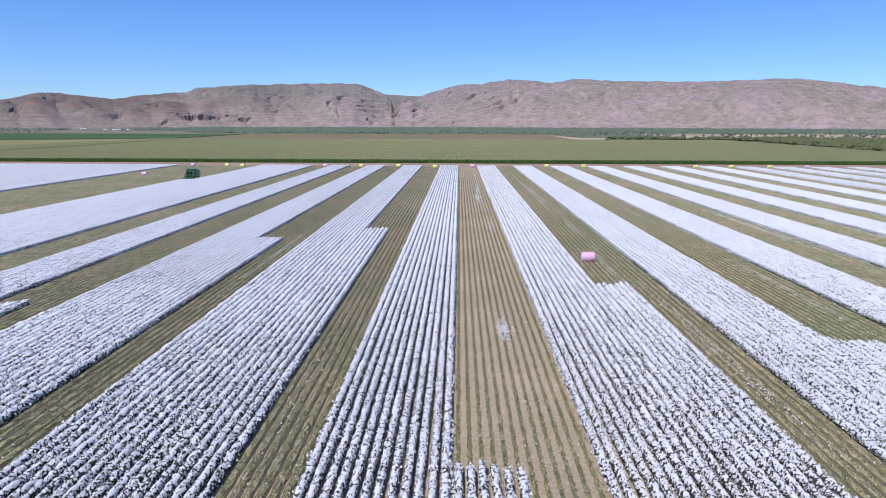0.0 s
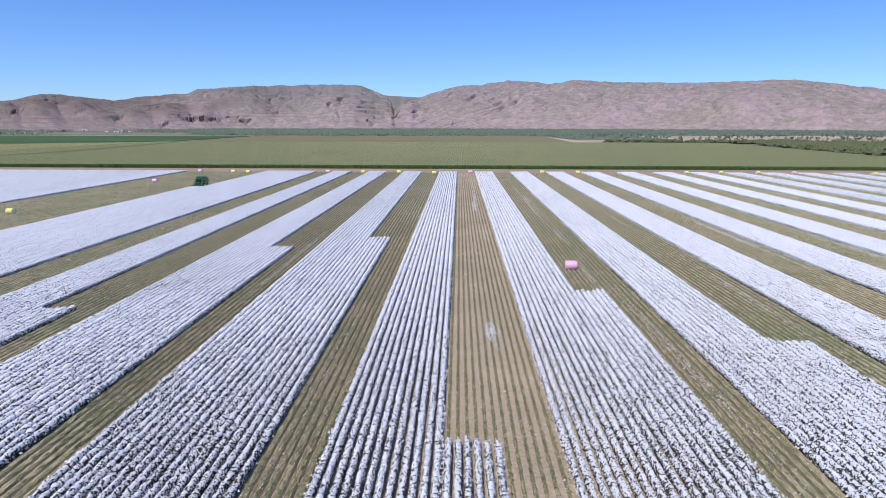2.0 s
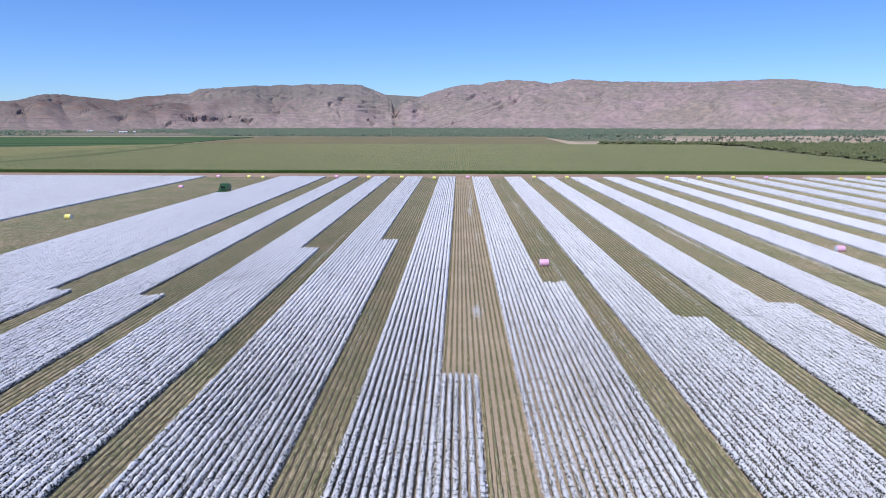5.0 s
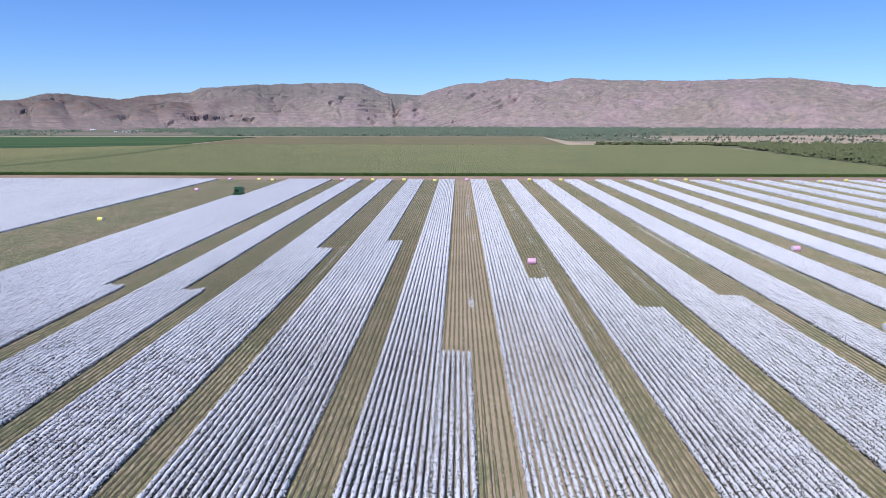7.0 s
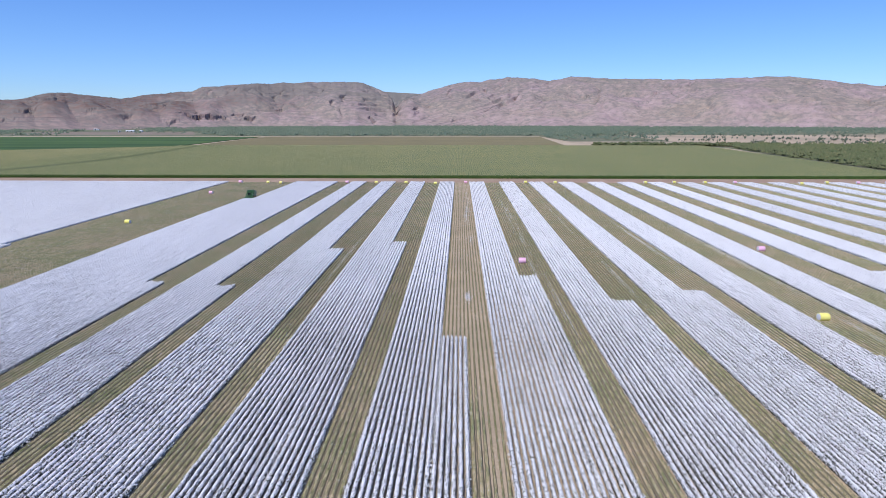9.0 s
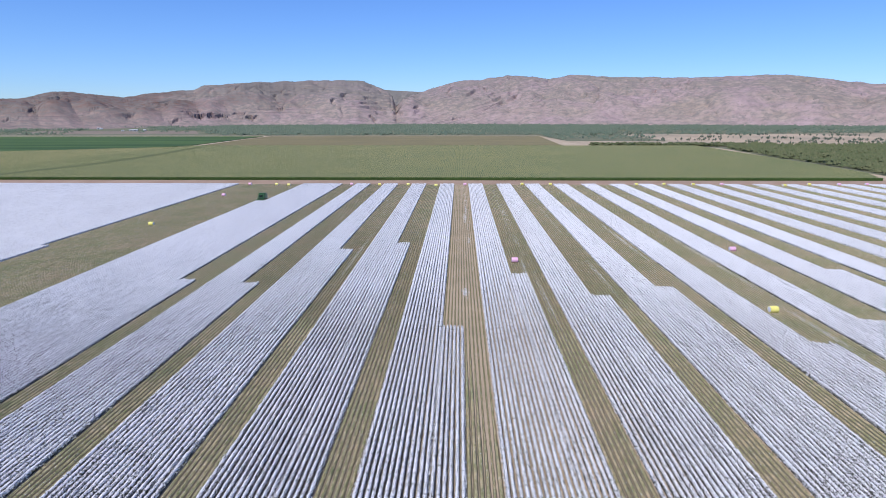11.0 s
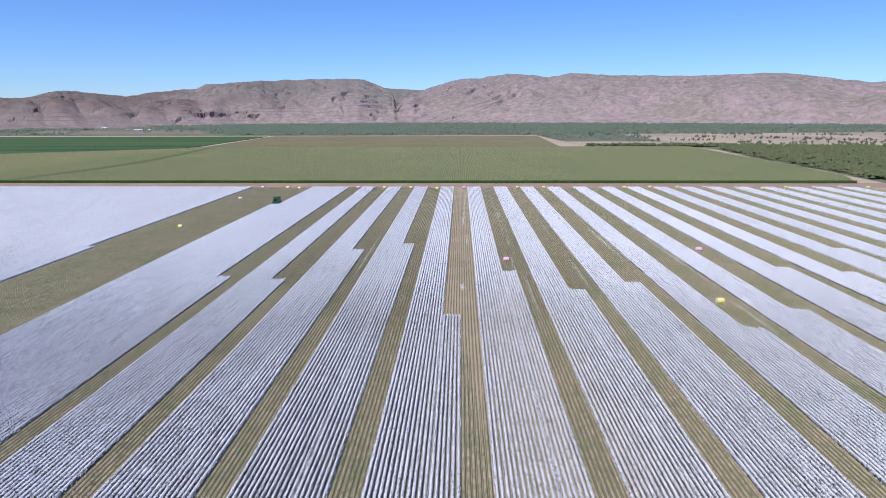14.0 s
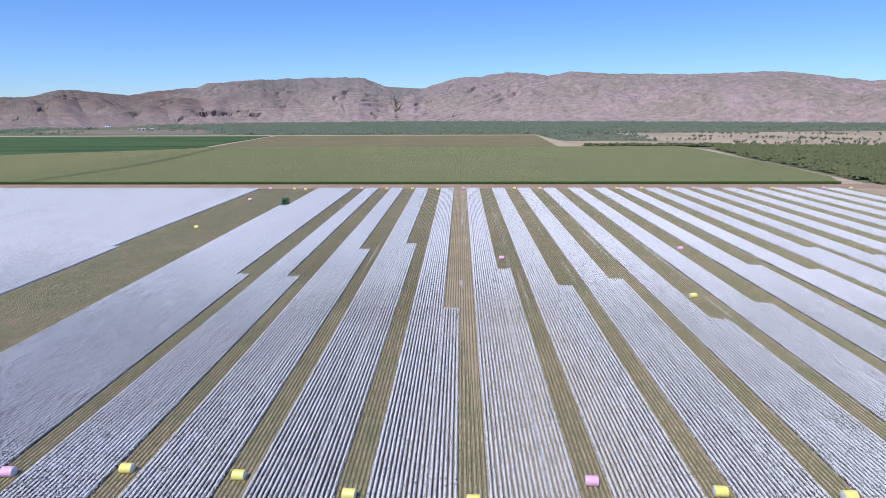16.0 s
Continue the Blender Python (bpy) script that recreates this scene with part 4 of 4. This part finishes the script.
models = {k: bale(k) for k in ("pink", "yellow")}
used = set()
BALES = [("pink", -78.4, -58.1), ("yellow", -56.8, -56.5), ("yellow", -34.9, -58.2), ("yellow", -13.6, -63.4), ("yellow", 8.1, -64.7), ("pink", 29.6, -58.6), ("yellow", 51.5, -61.2), ("yellow", 73.2, -62.0),
         ("pink", -157.2, 360), ("yellow", -136, 358), ("yellow", -125.6, 354.6), ("pink", -78.5, 360), ("yellow", -56.9, 358.5), ("yellow", -35.1, 358.5), ("yellow", -13.6, 353.0), ("pink", 8.1, 360.3), ("yellow", 51.6, 361.5), ("yellow", 73.0, 360.7),
         ("yellow", 138, 361), ("yellow", 159.3, 363), ("yellow", 181, 362), ("pink", 202.7, 362.5), ("yellow", 246.5, 356), ("yellow", 268, 362.5), ("pink", 290, 362), ("pink", 311.5, 363.5), ("yellow", 333, 362),
         ("pink", -152.5, 294), ("yellow", -146.2, 184), ("pink", 24.4, 111.3), ("pink", 111.4, 131.6), ("yellow", 89.4, 55.0)]
for key, x, y in BALES:
    m = pose(x, y, 0.04, 0, 0, rng.uniform(-5, 5))
    if key in used:
        copy_thing(models[key], m)
    else:
        models[key].matrix_basis = m
        used.add(key)


# ---------------------------------------------------------------- the harvester
def box(bm, x0, x1, y0, y1, z0, z1, bevel=0.0):
    g = bmesh.ops.create_cube(bm, size=1.0, matrix=Matrix.Translation(((x0 + x1) / 2, (y0 + y1) / 2, (z0 + z1) / 2)) @ Matrix.Diagonal((x1 - x0, y1 - y0, z1 - z0, 1)))
    if bevel:
        edges = list({e for v in g["verts"] for e in v.link_edges})
        bmesh.ops.bevel(bm, geom=edges, offset=bevel, segments=2, affect="EDGES")


def tube(bm, p0, p1, r0, r1=None, seg=10):
    d = Vector(p1) - Vector(p0)
    m = Matrix.Translation((Vector(p0) + Vector(p1)) / 2) @ d.to_track_quat("Z", "Y").to_matrix().to_4x4()
    bmesh.ops.create_cone(bm, cap_ends=True, segments=seg, radius1=r0, radius2=r0 if r1 is None else r1, depth=d.length, matrix=m)


def made(fill, *args):
    bm = bmesh.new()
    fill(bm, *args)
    return bm


def wheel(parent, x, y, r, w):
    bm = bmesh.new()
    seg = 28
    rings = []
    for dx, k in ((-0.5, 0.62), (-0.5, 0.90), (-0.36, 1.0), (0.36, 1.0), (0.5, 0.90), (0.5, 0.62)):
        rings.append([bm.verts.new((x + dx * w, y + math.cos(2 * math.pi * s / seg) * r * k, r + math.sin(2 * math.pi * s / seg) * r * k)) for s in range(seg)])
    for p, q in zip(rings, rings[1:]):
        for s in range(seg):
            bm.faces.new((p[s], q[s], q[(s + 1) % seg], p[(s + 1) % seg]))
    for s in range(0, seg, 2):   # tread bars
        a = 2 * math.pi * s / seg
        tube(bm, (x - w * 0.45, y + math.cos(a) * r, r + math.sin(a) * r), (x + w * 0.45, y + math.cos(a + 0.15) * r, r + math.sin(a + 0.15) * r), 0.05, None, 5)
    bmesh.ops.recalc_face_normals(bm, faces=bm.faces)
    tyre = part("tyre", bm, BLACK, parent)
    bm = bmesh.new()
    tube(bm, (x - w * 0.34, y, r), (x + w * 0.34, y, r), r * 0.62, None, 20)
    tube(bm, (x - w * 0.52, y, r), (x + w * 0.52, y, r), r * 0.2, None, 12)
    part("rim", bm, YELLOW_PAINT, tyre, "yellow steel rim")


def harvester():
    """A six-row module-building cotton picker; its front points to -y."""
    h = new("cotton_harvester")
    bm = bmesh.new()
    box(bm, -1.5, 1.5, -2.4, 3.6, 1.3, 2.5, 0.1)
    box(bm, -1.7, 1.7, 0.2, 2.0, 2.5, 3.5, 0.15)
    part("body", bm, GREEN_PAINT, h)
    bm = bmesh.new()
    box(bm, -0.95, 0.95, -3.5, -1.7, 2.2, 2.6, 0.08)
    box(bm, -1.05, 1.05, -3.6, -1.6, 3.95, 4.15, 0.07)
    for sx in (-0.92, 0.92):
        for sy in (-3.45, -1.75):
            tube(bm, (sx, sy, 2.5), (sx, sy, 4.0), 0.06)
    cab = part("cab", bm, GREEN_PAINT, h)
    part("windscreen", made(box, -0.88, 0.88, -3.44, -3.40, 2.62, 3.94), GLASS, cab, "dark windscreen glass")
    for sx in (-0.91, 0.91):
        part("side_window", made(box, sx - 0.02, sx + 0.02, -3.36, -1.84, 2.62, 3.94), GLASS, cab, "dark side glass")
    bm = bmesh.new()   # accumulator bin over the engine
    box(bm, -1.9, 1.9, -1.5, 1.2, 3.3, 5.0, 0.2)
    for k in range(5):
        box(bm, -1.94, 1.94, -1.3 + 0.55 * k, -1.2 + 0.55 * k, 3.5, 4.9)
    part("accumulator", bm, GREEN_PAINT, h)
    bm = bmesh.new()   # round module chamber at the back
    tube(bm, (-1.35, 3.6, 3.1), (1.35, 3.6, 3.1), 1.55, None, 30)
    tube(bm, (-1.42, 3.6, 3.1), (1.42, 3.6, 3.1), 0.9, None, 24)
    part("module_chamber", bm, GREEN_PAINT, h)
    bm = bmesh.new()
    for sx in (-1.5, 1.5):
        tube(bm, (sx, 2.4, 4.7), (sx, 5.3, 3.5), 0.1)
        tube(bm, (sx, 5.3, 3.5), (sx, 5.6, 1.3), 0.1)
    box(bm, -1.4, 1.4, 5.0, 6.6, 1.15, 1.3)
    part("bale_ramp", bm, STEEL, h, "grey steel bale ramp")
    bm = bmesh.new()
    box(bm, -2.9, 2.9, -4.1, -3.8, 0.9, 1.2, 0.04)
    tube(bm, (-1.0, -3.9, 1.1), (-1.0, -2.0, 1.6), 0.14)
    tube(bm, (1.0, -3.9, 1.1), (1.0, -2.0, 1.6), 0.14)
    part("header_beam", bm, GREEN_PAINT, h)
    for i in range(6):
        x = -2.25 + 0.9 * i
        bm = bmesh.new()
        box(bm, x - 0.36, x + 0.36, -5.5, -3.9, 0.25, 1.35, 0.08)
        for sx in (-0.3, 0.3):
            tube(bm, (x + sx, -5.4, 0.45), (x + sx, -6.5, 0.12), 0.16, 0.03, 8)
        part("picking_unit", bm, GREEN_PAINT, h)
    for sx in (-1, 1):
        bm = bmesh.new()   # air ducts from the picking units to the accumulator
        for k in range(3):
            tube(bm, (sx * (0.9 + 0.6 * k), -4.0, 1.3), (sx * (1.2 + 0.22 * k), -1.5, 4.2), 0.17, None, 8)
        part("air_duct", bm, GREEN_PAINT, h, "dusty green air ducts")
        wheel(h, sx * 1.75, -1.7, 1.0, 0.75)
        wheel(h, sx * 1.6, 2.9, 0.75, 0.55)
    bm = bmesh.new()
    for sx in (1.25, 1.65):
        tube(bm, (sx, -3.1, 0.6), (sx, -2.6, 2.5), 0.035)
        tube(bm, (sx, -2.6, 2.5), (sx, -2.6, 3.5), 0.03)
    for k in range(6):
        tube(bm, (1.25, -3.1 + 0.09 * k, 0.7 + 0.34 * k), (1.65, -3.1 + 0.09 * k, 0.7 + 0.34 * k), 0.03)
    part("ladder", bm, STEEL, h, "steel ladder")
    part("exhaust", made(tube, (1.2, 1.6, 3.5), (1.2, 1.6, 5.3), 0.1), BLACK, h, "black exhaust pipe")
    return tagged(h, "green six-row cotton harvester with a round bale chamber", "harvester")


harvester().matrix_basis = pose(-119.7, HARVESTER_Y, 0.03)


# ---------------------------------------------------------------- sheds at the foot of the hills
def shed(w, d, h):
    s = new("farm_shed")
    bm = bmesh.new()
    box(bm, -w / 2, w / 2, d / 2 - 0.2, d / 2, 0, h)
    box(bm, -w / 2, -w / 2 + 0.2, -d / 2, d / 2 - 0.2, 0, h)
    box(bm, w / 2 - 0.2, w / 2, -d / 2, d / 2 - 0.2, 0, h)
    for k in range(5):
        a = -w / 2 + w * k / 5
        if k != 2:
            box(bm, a, a + w / 5, -d / 2, -d / 2 + 0.2, 0, h)
    part("wall", bm, SHED_WALL, s)
    # black panel set in the opening, standing in for the unlit inside
    part("doorway_panel", made(box, -w / 10, w / 10, -d / 2 + 0.05, -d / 2 + 0.15, 0, h * 0.9), BLACK, s, "black panel for the dark inside of the doorway")
    rise = d * 0.16
    for side in (-1, 1):
        bm = bmesh.new()
        v = [bm.verts.new(p) for p in ((-w / 2 - 0.6, side * (d / 2 + 0.8), h - 0.1), (w / 2 + 0.6, side * (d / 2 + 0.8), h - 0.1), (w / 2 + 0.6, 0, h + rise), (-w / 2 - 0.6, 0, h + rise))]
        u = [bm.verts.new(p.co + Vector((0, 0, 0.15))) for p in v]
        bm.faces.new(v), bm.faces.new(u)
        for k in range(4):
            bm.faces.new((v[k], v[(k + 1) % 4], u[(k + 1) % 4], u[k]))
        bmesh.ops.recalc_face_normals(bm, faces=bm.faces)
        part("roof", bm, ROOFING, s, "white sheet-metal roof")
    return tagged(s, "low farm shed with a white metal roof", "shed", "farm sheds")


for x, y, w, d, h, turn in ((-1112, 1975, 12, 8, 4.0, 8), (-1092, 1962, 15, 9, 4.5, 14), (-1072, 1985, 10, 8, 4.0, -5), (-1131, 1955, 8, 6, 3.6, 20), (-1392, 2262, 14, 9, 4.5, 10), (-1376, 2250, 9, 7, 4.0, 10)):
    shed(w, d, h).matrix_basis = pose(x, y, 0, 0, 0, turn)
